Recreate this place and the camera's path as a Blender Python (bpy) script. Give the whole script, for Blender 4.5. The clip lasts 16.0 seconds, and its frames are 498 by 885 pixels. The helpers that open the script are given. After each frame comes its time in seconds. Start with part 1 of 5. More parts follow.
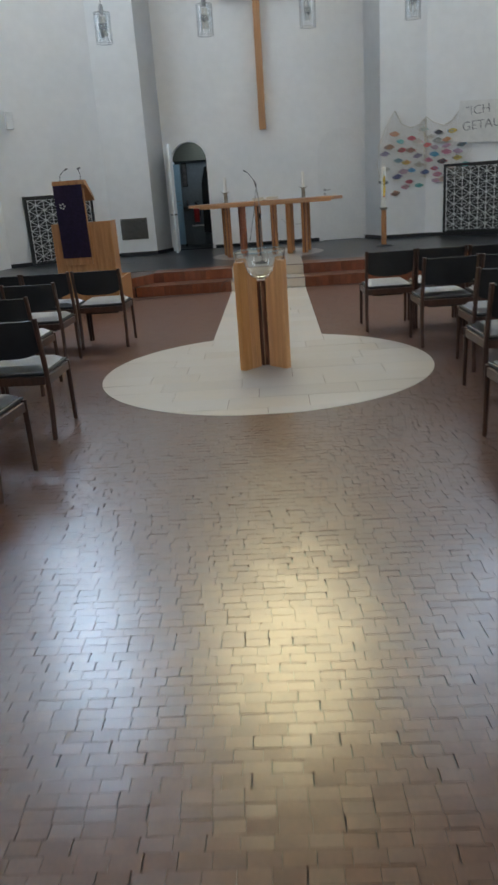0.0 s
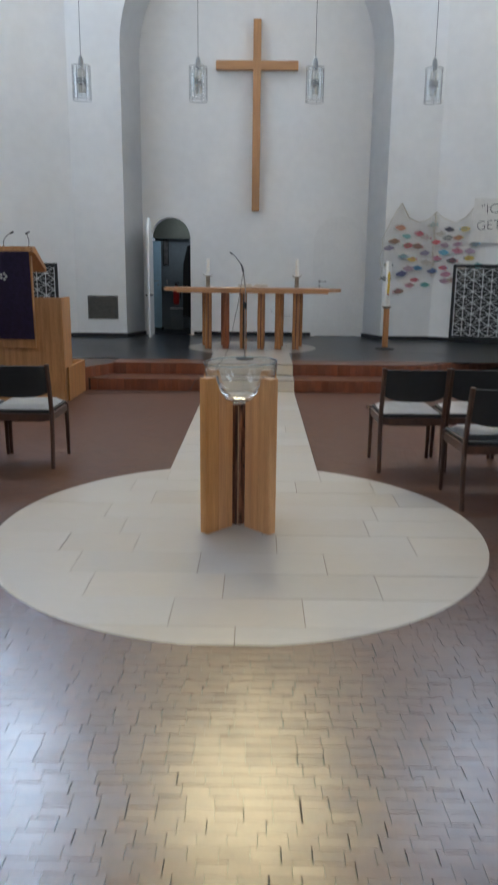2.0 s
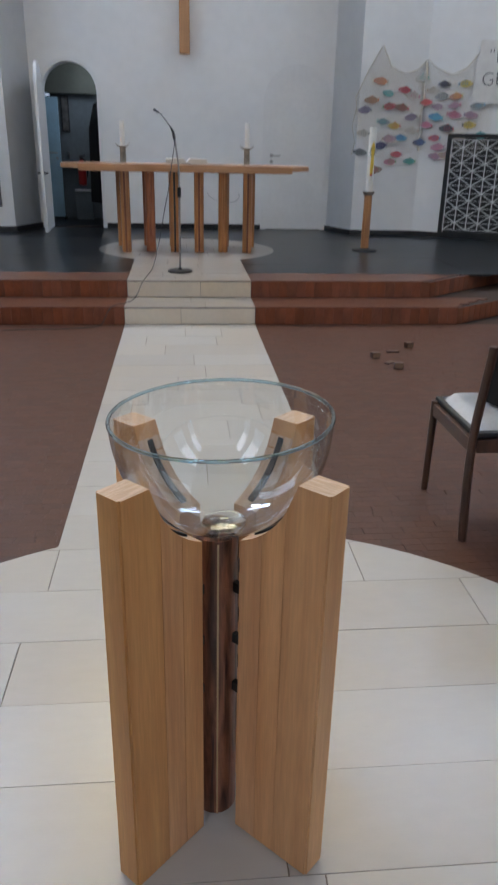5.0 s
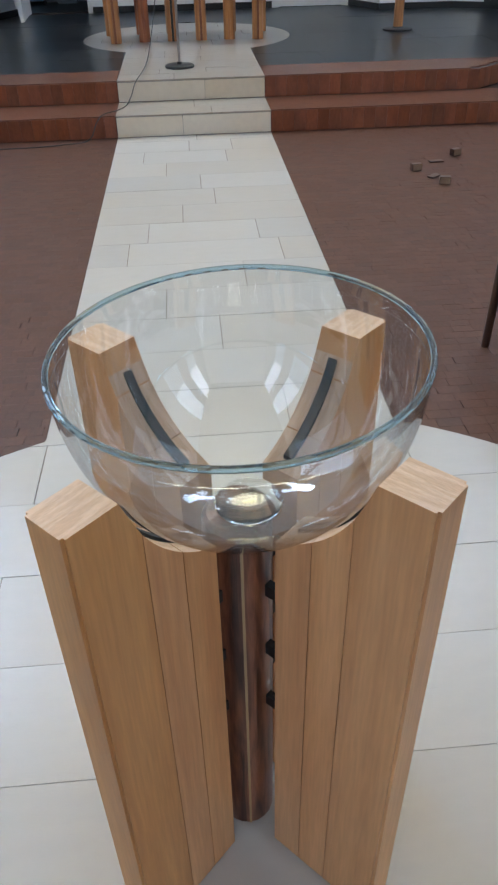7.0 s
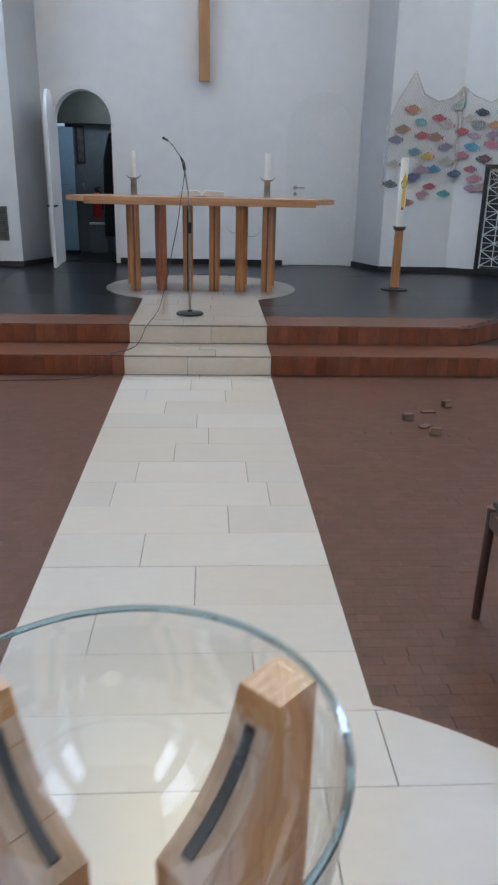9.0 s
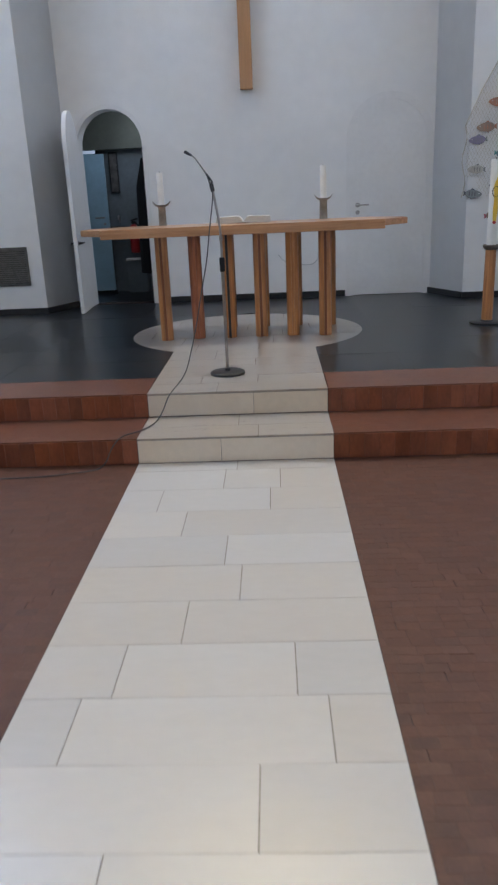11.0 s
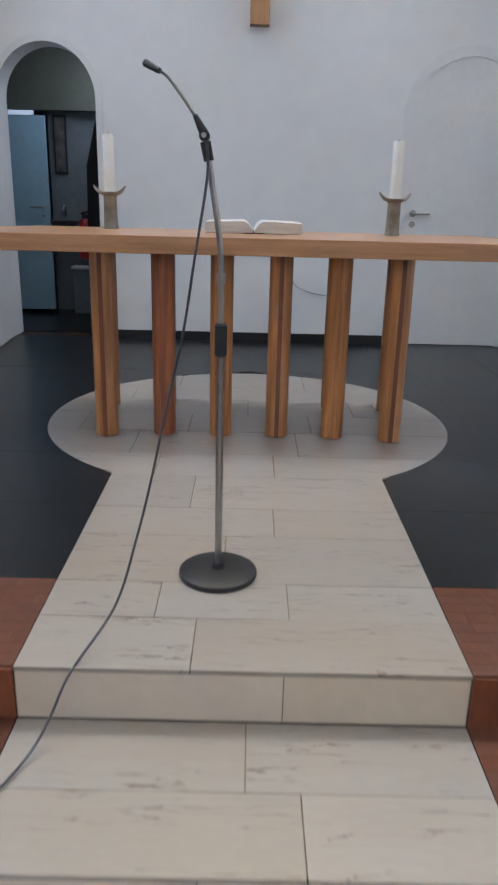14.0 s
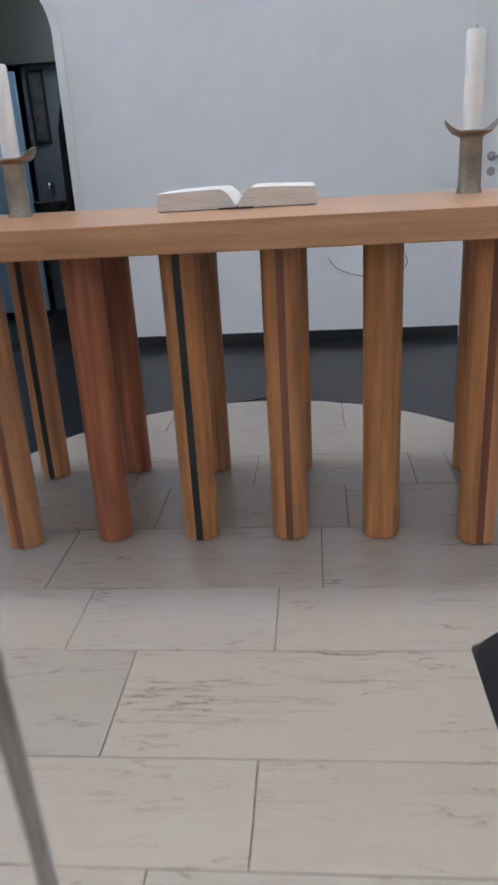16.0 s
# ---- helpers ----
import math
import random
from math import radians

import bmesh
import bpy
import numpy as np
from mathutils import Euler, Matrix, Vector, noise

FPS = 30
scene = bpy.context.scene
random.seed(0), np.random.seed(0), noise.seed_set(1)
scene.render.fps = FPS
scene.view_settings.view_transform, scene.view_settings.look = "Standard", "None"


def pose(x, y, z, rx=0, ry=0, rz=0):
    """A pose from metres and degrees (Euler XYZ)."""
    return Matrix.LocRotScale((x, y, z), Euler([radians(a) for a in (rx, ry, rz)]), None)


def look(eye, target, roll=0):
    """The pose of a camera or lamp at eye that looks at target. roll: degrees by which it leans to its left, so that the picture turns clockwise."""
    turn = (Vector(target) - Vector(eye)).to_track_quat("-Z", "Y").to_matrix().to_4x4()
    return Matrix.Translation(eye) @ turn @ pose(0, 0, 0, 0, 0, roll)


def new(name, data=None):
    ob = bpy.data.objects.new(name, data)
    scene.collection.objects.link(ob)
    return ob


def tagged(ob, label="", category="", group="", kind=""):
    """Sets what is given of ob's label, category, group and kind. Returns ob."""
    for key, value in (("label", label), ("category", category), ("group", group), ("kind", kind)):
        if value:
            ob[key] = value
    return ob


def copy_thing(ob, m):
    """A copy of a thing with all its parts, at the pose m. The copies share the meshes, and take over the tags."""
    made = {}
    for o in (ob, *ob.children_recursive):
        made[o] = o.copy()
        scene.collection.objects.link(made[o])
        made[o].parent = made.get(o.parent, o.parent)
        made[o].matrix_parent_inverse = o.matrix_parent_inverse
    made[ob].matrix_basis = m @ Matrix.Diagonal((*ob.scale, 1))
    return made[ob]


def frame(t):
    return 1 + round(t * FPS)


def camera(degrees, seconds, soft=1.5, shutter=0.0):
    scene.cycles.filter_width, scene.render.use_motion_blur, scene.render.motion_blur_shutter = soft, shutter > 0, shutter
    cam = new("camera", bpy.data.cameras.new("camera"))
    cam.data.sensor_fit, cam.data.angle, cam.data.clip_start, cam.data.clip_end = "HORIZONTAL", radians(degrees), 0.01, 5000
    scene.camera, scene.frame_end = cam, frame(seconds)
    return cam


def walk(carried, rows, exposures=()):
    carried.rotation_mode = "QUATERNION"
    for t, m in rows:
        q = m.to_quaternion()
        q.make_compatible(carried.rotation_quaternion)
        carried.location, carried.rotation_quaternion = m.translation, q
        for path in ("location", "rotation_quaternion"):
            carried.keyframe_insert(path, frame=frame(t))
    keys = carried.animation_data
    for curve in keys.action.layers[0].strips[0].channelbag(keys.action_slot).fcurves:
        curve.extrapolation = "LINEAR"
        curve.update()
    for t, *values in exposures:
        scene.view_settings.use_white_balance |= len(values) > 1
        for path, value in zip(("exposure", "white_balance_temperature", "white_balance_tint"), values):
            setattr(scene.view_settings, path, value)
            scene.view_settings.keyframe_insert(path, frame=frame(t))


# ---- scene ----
cam = camera(37.7, 16.0, soft=2.3, shutter=0.4)
PATH = [
    (0, (0.205, -0.985, 1.474), (0.107, 0.901, 0.815), -4.1),
    (0.5, (0.175, -0.543, 1.508), (0.027, 1.354, 0.894), -2.8),
    (1, (0.154, 0.094, 1.479), (0.167, 1.994, 0.856), -1.5),
    (1.5, (0.219, 0.527, 1.49), (0.199, 2.425, 0.861), -2.0),
    (2, (0.181, 1.117, 1.472), (0.16, 3.065, 1.017), 0.6),
    (2.5, (0.153, 1.601, 1.5), (0.119, 3.571, 1.16), 0.7),
    (3, (0.121, 2.227, 1.453), (0.03, 4.204, 1.166), 1.2),
    (3.5, (0.111, 2.656, 1.501), (0.142, 4.617, 1.109), -0.8),
    (4, (0.054, 3.113, 1.518), (-0.03, 5.065, 1.09), -0.2),
    (4.5, (0.006, 3.612, 1.485), (0.176, 5.522, 0.915), 1.7),
    (7, (0.042, 4.588, 1.366), (0.151, 6.191, 0.175), -1.4),
    (7.5, (0.039, 4.6, 1.383), (0.209, 6.319, 0.376), -0.4),
    (8, (0.029, 4.611, 1.412), (0.209, 6.404, 0.545), 1.2),
    (8.5, (0.038, 4.636, 1.425), (0.213, 6.487, 0.689), 0.6),
    (9, (0.171, 4.789, 1.437), (0.28, 6.665, 0.753), 1.2),
    (11.5, (0.164, 6.726, 1.413), (0.164, 8.63, 0.801), -3.0),
    (12, (0.089, 7.256, 1.381), (0.194, 9.156, 0.766), -0.9),
    (12.5, (0.073, 7.752, 1.395), (0.273, 9.648, 0.791), -3.0),
    (13, (0.061, 8.227, 1.4), (0.12, 10.12, 0.759), 0.8),
    (13.5, (0.085, 8.733, 1.383), (0.154, 10.632, 0.761), 0.3),
    (14, (0.081, 9.18, 1.39), (0.087, 11.077, 0.758), 1.4),
    (14.5, (0.075, 9.625, 1.39), (0.165, 11.538, 0.815), 0.7),
    (15, (0.102, 9.987, 1.374), (0.113, 11.877, 0.722), 0.0),
    (15.5, (0.205, 10.279, 1.356), (0.053, 12.162, 0.696), -3.0),
    (16, (0.308, 10.6, 1.358), (0.122, 12.46, 0.641), -3.4),
]
EXPOSURES = [(0, -2.27, 6100, 13), (2, -2.18, 6020, 16), (3, -2.2, 6000, 19), (4, -2.2, 5980, 20), (7, -1.86, 5620, 15), (8.5, -1.8, 5620, 17), (9.1, -1.95, 5680, 17), (11.3, -2.1, 5780, 20), (13, -1.95, 5820, 20), (14.5, -1.84, 5850, 20), (16, -1.74, 5820, 20)]
AROUND = [        # the way round the font
    (9.5, (0.42, 5.03, 1.432), (0.45, 6.93, 0.752), 1.0),
    (10, (0.585, 5.44, 1.424), (0.485, 7.34, 0.744), 0.0),
    (10.5, (0.53, 5.88, 1.418), (0.39, 7.77, 0.758), -1.5),
    (11, (0.33, 6.31, 1.414), (0.25, 8.21, 0.784), -2.5),
]
walk(cam, [(t, look(eye, aim, lean)) for t, eye, aim, lean in sorted(PATH + AROUND)], EXPOSURES)

# ---- world and lights ----
world = bpy.data.worlds.new("world")
scene.world = world
world.use_nodes = True
wn = world.node_tree
sky = wn.nodes.new("ShaderNodeTexSky")
sky.sky_type, sky.sun_disc, sky.sun_elevation, sky.sun_rotation = "NISHITA", False, radians(40), radians(200)
wn.links.new(sky.outputs[0], wn.nodes["Background"].inputs[0])
wn.nodes["Background"].inputs[1].default_value = 0.1

AX = 0.085            # axis of the room
P = 0.30              # height of the chancel floor
HALL_X, HALL_H = 5.6, 12.0
# The pairs at 0.6 and -3.4 are unseen, added for light from behind.
WIN_Y = (11.1, 7.6, 0.6, -3.4)
WIN_W, WIN_Z0, WIN_Z1 = 2.5, 3.4, 10.4


# Strongest at the added rear pairs, which fill the font front and chancel.
SIDE_POWER = {11.1: 20, 7.6: 50, 0.6: 330, -3.4: 520}


def area(name, m, sx, sy, power, colour):
    data = bpy.data.lights.new(name, "AREA")
    data.shape, data.size, data.size_y, data.energy, data.color = "RECTANGLE", sx, sy, power, colour
    ob = new(name, data)
    ob.matrix_world = m
    return ob


for wy in WIN_Y:
    for side in (-1, 1):
        x = AX + side * (HALL_X - 0.02)
        mid = (WIN_Z0 + WIN_Z1) / 2
        area("window_daylight", look((x, wy, mid), (x - side, wy, mid - 0.25)), WIN_W - 0.2, WIN_Z1 - WIN_Z0 - 0.2, SIDE_POWER[wy], (0.78, 0.89, 1.0))
area("oculus_daylight", look((AX, 14.36, 9.8), (AX, 10.0, 5.0)), 1.7, 1.7, 75, (1.0, 0.88, 0.48))
# Added lamps by the high windows, turned across to brighten the opposite niche reveal.
for side in (-1, 1):
    x = AX + side * 4.40
    area("reveal_cross_fill", look((x - side * 0.1, 13.6, 8.6), (AX - side * 2.3, 14.4, 3.6)), 0.9, 3.6, 720 if side > 0 else 480, (0.74, 0.88, 1.0))
area("niche_daylight", look((AX, 14.66, 7.18), (AX, 15.02, 5.6)), 1.6, 0.15, 24, (1.0, 0.94, 0.8))
# Added lamp at the solid right wall, brightening the blue door and lintel.
area("sacristy_fill", look((-1.10, 15.95, 2.35), (-2.2, 16.25, 1.3)), 0.5, 0.5, 22, (0.85, 0.93, 1.0))


# ---- materials ----
def material(name, colour, rough=0.5, metal=0.0, vary=0.12, scale=6.0, bump=0.0, bump_scale=60.0, stretch=(1, 1, 1), second=None,
             per_object=0.0, per_island=0.0, detail=6.0, coat=0.0, rough_vary=0.1, coat_rough=0.235, spots=None, cracks=None, distort=0.0, span=(0.32, 0.68), tint=0.05, spec=0.5):
    """A surface with variation at two scales, fine relief and, where asked, a shade of its own for every piece."""
    m = bpy.data.materials.new(name)
    m.use_nodes = True
    n, l = m.node_tree.nodes, m.node_tree.links
    b = n["Principled BSDF"]
    co = n.new("ShaderNodeTexCoord")
    mp = n.new("ShaderNodeMapping")
    mp.inputs["Scale"].default_value = stretch
    l.new(co.outputs["Object"], mp.inputs[0])
    big, fine = n.new("ShaderNodeTexNoise"), n.new("ShaderNodeTexNoise")
    big.inputs["Scale"].default_value, big.inputs["Detail"].default_value = scale, detail
    big.inputs["Distortion"].default_value = distort
    fine.inputs["Scale"].default_value, fine.inputs["Detail"].default_value = scale * 9, 4
    shift = None
    if per_object or per_island:
        info = n.new("ShaderNodeObjectInfo" if per_object else "ShaderNodeNewGeometry")
        shift = info.outputs["Random" if per_object else "Random Per Island"]
        add = n.new("ShaderNodeVectorMath")
        add.operation = "MULTIPLY_ADD"
        l.new(shift, add.inputs[0])
        add.inputs[1].default_value = (37, 53, 71)
        l.new(mp.outputs[0], add.inputs[2])
        where = add.outputs[0]
    else:
        where = mp.outputs[0]
    l.new(where, big.inputs["Vector"]), l.new(where, fine.inputs["Vector"])
    two = second or [c * (1 - 2.2 * vary) for c in colour]
    ramp = n.new("ShaderNodeValToRGB")
    ramp.color_ramp.elements[0].position, ramp.color_ramp.elements[1].position = span
    ramp.color_ramp.elements[0].color, ramp.color_ramp.elements[1].color = (*two, 1), (*colour, 1)
    l.new(big.outputs[0], ramp.inputs[0])
    hue = n.new("ShaderNodeHueSaturation")
    l.new(ramp.outputs[0], hue.inputs["Color"])
    val = n.new("ShaderNodeMapRange")
    val.inputs["From Min"].default_value, val.inputs["From Max"].default_value = 0.3, 0.7
    val.inputs["To Min"].default_value, val.inputs["To Max"].default_value = 1 - vary * 0.7, 1 + vary * 0.7
    l.new(fine.outputs[0], val.inputs[0])
    level = val.outputs[0]
    if shift:
        spread = per_object or per_island
        own = n.new("ShaderNodeMapRange")
        own.inputs["To Min"].default_value, own.inputs["To Max"].default_value = 1 - spread, 1 + spread
        l.new(shift, own.inputs[0])
        tone = n.new("ShaderNodeMapRange")        # pieces differ a little in tint as well
        tone.inputs["To Min"].default_value, tone.inputs["To Max"].default_value = 1 - tint, 1 + tint
        odd = n.new("ShaderNodeMath")
        odd.operation = "PINGPONG"
        odd.inputs[1].default_value = 0.37
        l.new(shift, odd.inputs[0]), l.new(odd.outputs[0], tone.inputs[0]), l.new(tone.outputs[0], hue.inputs["Saturation"])
        tone.inputs["From Max"].default_value = 0.37
        mul = n.new("ShaderNodeMath")
        mul.operation = "MULTIPLY"
        l.new(own.outputs[0], mul.inputs[0]), l.new(level, mul.inputs[1])
        level = mul.outputs[0]
    l.new(level, hue.inputs["Value"])
    out = hue.outputs[0]
    if spots:                      # dark pits or veins with a shape of their own
        pits = n.new("ShaderNodeTexNoise")
        pm = n.new("ShaderNodeMapping")
        pm.inputs["Scale"].default_value = spots[1]
        l.new(where, pm.inputs[0]), l.new(pm.outputs[0], pits.inputs["Vector"])
        pits.inputs["Scale"].default_value, pits.inputs["Detail"].default_value, pits.inputs["Roughness"].default_value = 1, 5, 0.65
        cut = n.new("ShaderNodeMapRange")
        cut.inputs["From Min"].default_value, cut.inputs["From Max"].default_value = spots[2], spots[2] + 0.07
        cut.inputs["To Max"].default_value = spots[3]
        l.new(pits.outputs[0], cut.inputs[0])
        mix = n.new("ShaderNodeMixRGB")
        mix.inputs[2].default_value = (*spots[0], 1)
        l.new(cut.outputs[0], mix.inputs[0]), l.new(out, mix.inputs[1])
        out = mix.outputs[0]
    if cracks:                     # thin wandering lines, gathered in places
        cn, cm, where_cracked = n.new("ShaderNodeTexNoise"), n.new("ShaderNodeMapping"), n.new("ShaderNodeTexNoise")
        cm.inputs["Scale"].default_value = cracks[1]
        l.new(where, cm.inputs[0]), l.new(cm.outputs[0], cn.inputs["Vector"]), l.new(where, where_cracked.inputs["Vector"])
        cn.inputs["Scale"].default_value, cn.inputs["Detail"].default_value = 1, 6
        where_cracked.inputs["Scale"].default_value, where_cracked.inputs["Detail"].default_value = 5, 3
        off, some, both, mix = (n.new("ShaderNodeMath"), n.new("ShaderNodeMapRange"), n.new("ShaderNodeMath"), n.new("ShaderNodeMixRGB"))
        off.operation, both.operation = "COMPARE", "MULTIPLY"
        off.inputs[1].default_value, off.inputs[2].default_value = 0.5, cracks[2]
        l.new(cn.outputs[0], off.inputs[0])
        some.inputs["From Min"].default_value, some.inputs["From Max"].default_value, some.inputs["To Max"].default_value = 0.47, 0.62, cracks[3]
        l.new(where_cracked.outputs[0], some.inputs[0])
        l.new(off.outputs[0], both.inputs[0]), l.new(some.outputs[0], both.inputs[1])
        mix.inputs[2].default_value = (*cracks[0], 1)
        l.new(both.outputs[0], mix.inputs[0]), l.new(out, mix.inputs[1])
        out = mix.outputs[0]
    l.new(out, b.inputs["Base Color"])
    rr = n.new("ShaderNodeMapRange")
    low, high = max(0.02, rough - rough_vary), min(1, rough + rough_vary)
    if low < 0.285 < high:
        low = 0.285
    rr.inputs["To Min"].default_value, rr.inputs["To Max"].default_value = low, high
    l.new(big.outputs[0], rr.inputs[0]), l.new(rr.outputs[0], b.inputs["Roughness"])
    b.inputs["Metallic"].default_value = metal
    b.inputs["Specular IOR Level"].default_value = spec
    b.inputs["Coat Weight"].default_value = coat
    b.inputs["Coat Roughness"].default_value = coat_rough
    if bump:
        relief = n.new("ShaderNodeTexNoise")
        relief.inputs["Scale"].default_value, relief.inputs["Detail"].default_value = bump_scale, 4
        l.new(where, relief.inputs["Vector"])
        bp = n.new("ShaderNodeBump")
        bp.inputs["Strength"].default_value, bp.inputs["Distance"].default_value = bump, 0.004
        l.new(relief.outputs[0], bp.inputs["Height"]), l.new(bp.outputs[0], b.inputs["Normal"])
    return m


def glass(name, colour=(1, 1, 1), rough=0.0, ior=1.46):
    m = bpy.data.materials.new(name)
    m.use_nodes = True
    b = m.node_tree.nodes["Principled BSDF"]
    b.inputs["Base Color"].default_value = (*colour, 1)
    b.inputs["Transmission Weight"].default_value, b.inputs["Roughness"].default_value, b.inputs["IOR"].default_value = 1, rough, ior
    return m


def glow(name, colour, strength):
    m = bpy.data.materials.new(name)
    m.use_nodes = True
    b = m.node_tree.nodes["Principled BSDF"]
    b.inputs["Base Color"].default_value = (*colour, 1)
    b.inputs["Emission Color"].default_value = (*colour, 1)
    b.inputs["Emission Strength"].default_value = strength
    return m


PLASTER = material("plaster", (0.83, 0.83, 0.82), 0.85, vary=0.03, scale=0.7, bump=0.25, bump_scale=45)
PAINT = material("white_paint", (0.80, 0.80, 0.79), 0.4, vary=0.03, scale=2, bump=0.05)
CEIL = material("ceiling_wood", (0.42, 0.34, 0.25), 0.7, vary=0.12, scale=2, stretch=(6, 0.4, 1))
BRICK = material("floor_brick", (0.098, 0.044, 0.028), 0.33, rough_vary=0.03, vary=0.12, scale=9, bump=0.2, bump_scale=38, coat=1.0, coat_rough=0.26, spec=0.15, per_island=0.05, second=(0.072, 0.031, 0.020))
BRICK_ONE = material("brick_single", (0.098, 0.044, 0.028), 0.33, rough_vary=0.03, vary=0.12, scale=9, bump=0.2, bump_scale=38, coat=1.0, coat_rough=0.26, spec=0.15, per_object=0.05, second=(0.072, 0.031, 0.020))
TREAD = material("tread_block", (0.135, 0.054, 0.031), 0.36, rough_vary=0.03, vary=0.12, scale=7, bump=0.05, bump_scale=70, coat=0.2, spec=0.2, per_island=0.03, second=(0.10, 0.038, 0.022))
DULL = material("dull_floor_block", (0.10, 0.044, 0.028), 0.48, rough_vary=0.06, vary=0.14, scale=9, bump=0.08, bump_scale=60, spec=0.22, per_island=0.09, second=(0.072, 0.031, 0.020))
SAWN = material("sawn_face", (0.30, 0.20, 0.125), 0.7, vary=0.12, scale=18, bump=0.15)
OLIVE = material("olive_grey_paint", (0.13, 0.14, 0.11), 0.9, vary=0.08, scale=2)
CLAY = material("step_brick", (0.27, 0.085, 0.038), 0.36, vary=0.18, scale=8, stretch=(1, 1, 0.4), bump=0.1, per_object=0.16, coat=0.3, second=(0.17, 0.052, 0.025))
JOINT = material("joint", (0.045, 0.024, 0.017), 0.7, vary=0.2, scale=30)
LIME = material("limestone", (0.46, 0.435, 0.405), 0.31, rough_vary=0.01, vary=0.025, scale=2.2, stretch=(0.7, 1.6, 1), bump=0.02, bump_scale=110, per_object=0.06,
                second=(0.455, 0.42, 0.378), spots=((0.34, 0.29, 0.24), (9, 24, 20), 0.70, 0.4), tint=0.3)
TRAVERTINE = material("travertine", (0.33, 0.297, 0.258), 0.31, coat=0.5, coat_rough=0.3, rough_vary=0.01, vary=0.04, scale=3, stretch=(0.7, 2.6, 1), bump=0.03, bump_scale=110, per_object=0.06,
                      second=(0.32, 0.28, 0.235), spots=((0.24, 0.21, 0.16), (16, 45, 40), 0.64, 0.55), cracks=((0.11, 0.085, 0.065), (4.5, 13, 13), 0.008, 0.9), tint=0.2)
# Lighter than the treads: light missing on upright faces is put into the colour.
LIFTED_RISER = material("lifted_riser_limestone", (0.74, 0.65, 0.53), 0.35, rough_vary=0.02, vary=0.04, scale=3, bump=0.03, bump_scale=110, per_object=0.06,
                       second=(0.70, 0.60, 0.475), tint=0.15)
STONE_JOINT = material("stone_joint", (0.25, 0.21, 0.17), 0.9, vary=0.15, scale=30)
SLATE = material("slate", (0.013, 0.015, 0.018), 0.26, spec=0.38, rough_vary=0.04, vary=0.2, scale=2.5, bump=0.05, bump_scale=18, per_object=0.06)
SKIRT = material("dark_skirting", (0.018, 0.019, 0.02), 0.45, vary=0.2, scale=6)
ASH = material("altar_wood", (0.53, 0.28, 0.135), 0.38, coat=0.5, coat_rough=0.2, vary=0.14, scale=5, stretch=(0.4, 7, 7), bump=0.06, bump_scale=20, second=(0.36, 0.17, 0.07))
STAVE = material("stave_wood", (0.56, 0.255, 0.10), 0.36, vary=0.16, scale=5, stretch=(8, 8, 0.5), bump=0.06, bump_scale=20, second=(0.32, 0.14, 0.055), per_object=0.12)
RED_STAVE = material("red_stave_wood", (0.42, 0.145, 0.058), 0.4, vary=0.18, scale=5, stretch=(8, 8, 0.5), bump=0.06, second=(0.2, 0.06, 0.03))
FONT_WOOD = material("font_wood", (0.66, 0.365, 0.16), 0.42, vary=0.12, scale=4, stretch=(6, 6, 0.35), bump=0.06, bump_scale=18, second=(0.52, 0.25, 0.095), per_object=0.16, tint=0.1)
END_GRAIN = material("end_grain", (0.68, 0.48, 0.33), 0.6, vary=0.14, scale=14, stretch=(1, 7, 1), bump=0.2, second=(0.58, 0.375, 0.235), span=(0.42, 0.58))
ROSEWOOD = material("rosewood", (0.29, 0.115, 0.062), 0.3, vary=0.2, scale=4.5, stretch=(11, 11, 0.9), bump=0.05, second=(0.055, 0.022, 0.015), detail=4, distort=0.9, span=(0.36, 0.60))
INLAY = material("inlay_wood", (0.23, 0.085, 0.04), 0.4, vary=0.15, scale=5, stretch=(8, 8, 0.4), second=(0.14, 0.05, 0.026))
PALE_STRIP = material("pale_strip", (0.55, 0.38, 0.2), 0.45, vary=0.1, scale=6, stretch=(8, 8, 0.5))
CROSS_WOOD = material("cross_wood", (0.47, 0.26, 0.125), 0.5, vary=0.12, scale=4, stretch=(8, 8, 0.5), bump=0.05, second=(0.38, 0.195, 0.085))
CROSS_ARM = material("cross_arm_wood", (0.47, 0.26, 0.125), 0.5, vary=0.12, scale=4, stretch=(0.5, 8, 8), bump=0.05, second=(0.38, 0.195, 0.085))
LECTERN_WOOD = material("lectern_wood", (0.50, 0.25, 0.10), 0.4, vary=0.16, scale=4, stretch=(6, 6, 0.5), bump=0.05, second=(0.36, 0.17, 0.06))
CHAIR_WOOD = material("chair_wood", (0.085, 0.040, 0.026), 0.35, vary=0.25, scale=6, stretch=(6, 6, 0.7), second=(0.045, 0.022, 0.015))
BLACK = material("black_upholstery", (0.012, 0.013, 0.015), 0.6, vary=0.2, scale=20, bump=0.15, bump_scale=120)
CUSHION = material("cushion_cloth", (0.62, 0.63, 0.66), 0.9, vary=0.06, scale=12, bump=0.35, bump_scale=120)
METAL_BLACK = material("black_metal", (0.02, 0.021, 0.023), 0.42, vary=0.2, scale=12, bump=0.06)
STEEL = material("steel", (0.42, 0.41, 0.40), 0.3, 1.0, vary=0.08, scale=20)
BRASS = material("bronze", (0.33, 0.29, 0.235), 0.45, 0.7, vary=0.2, scale=14, bump=0.1)
WAX = material("candle_wax", (0.82, 0.80, 0.74), 0.5, vary=0.04, scale=8)
YELLOW = material("yellow_wax", (0.82, 0.56, 0.06), 0.5, vary=0.06, scale=20)
RED_WAX = material("red_wax", (0.5, 0.05, 0.04), 0.5, vary=0.06, scale=20)
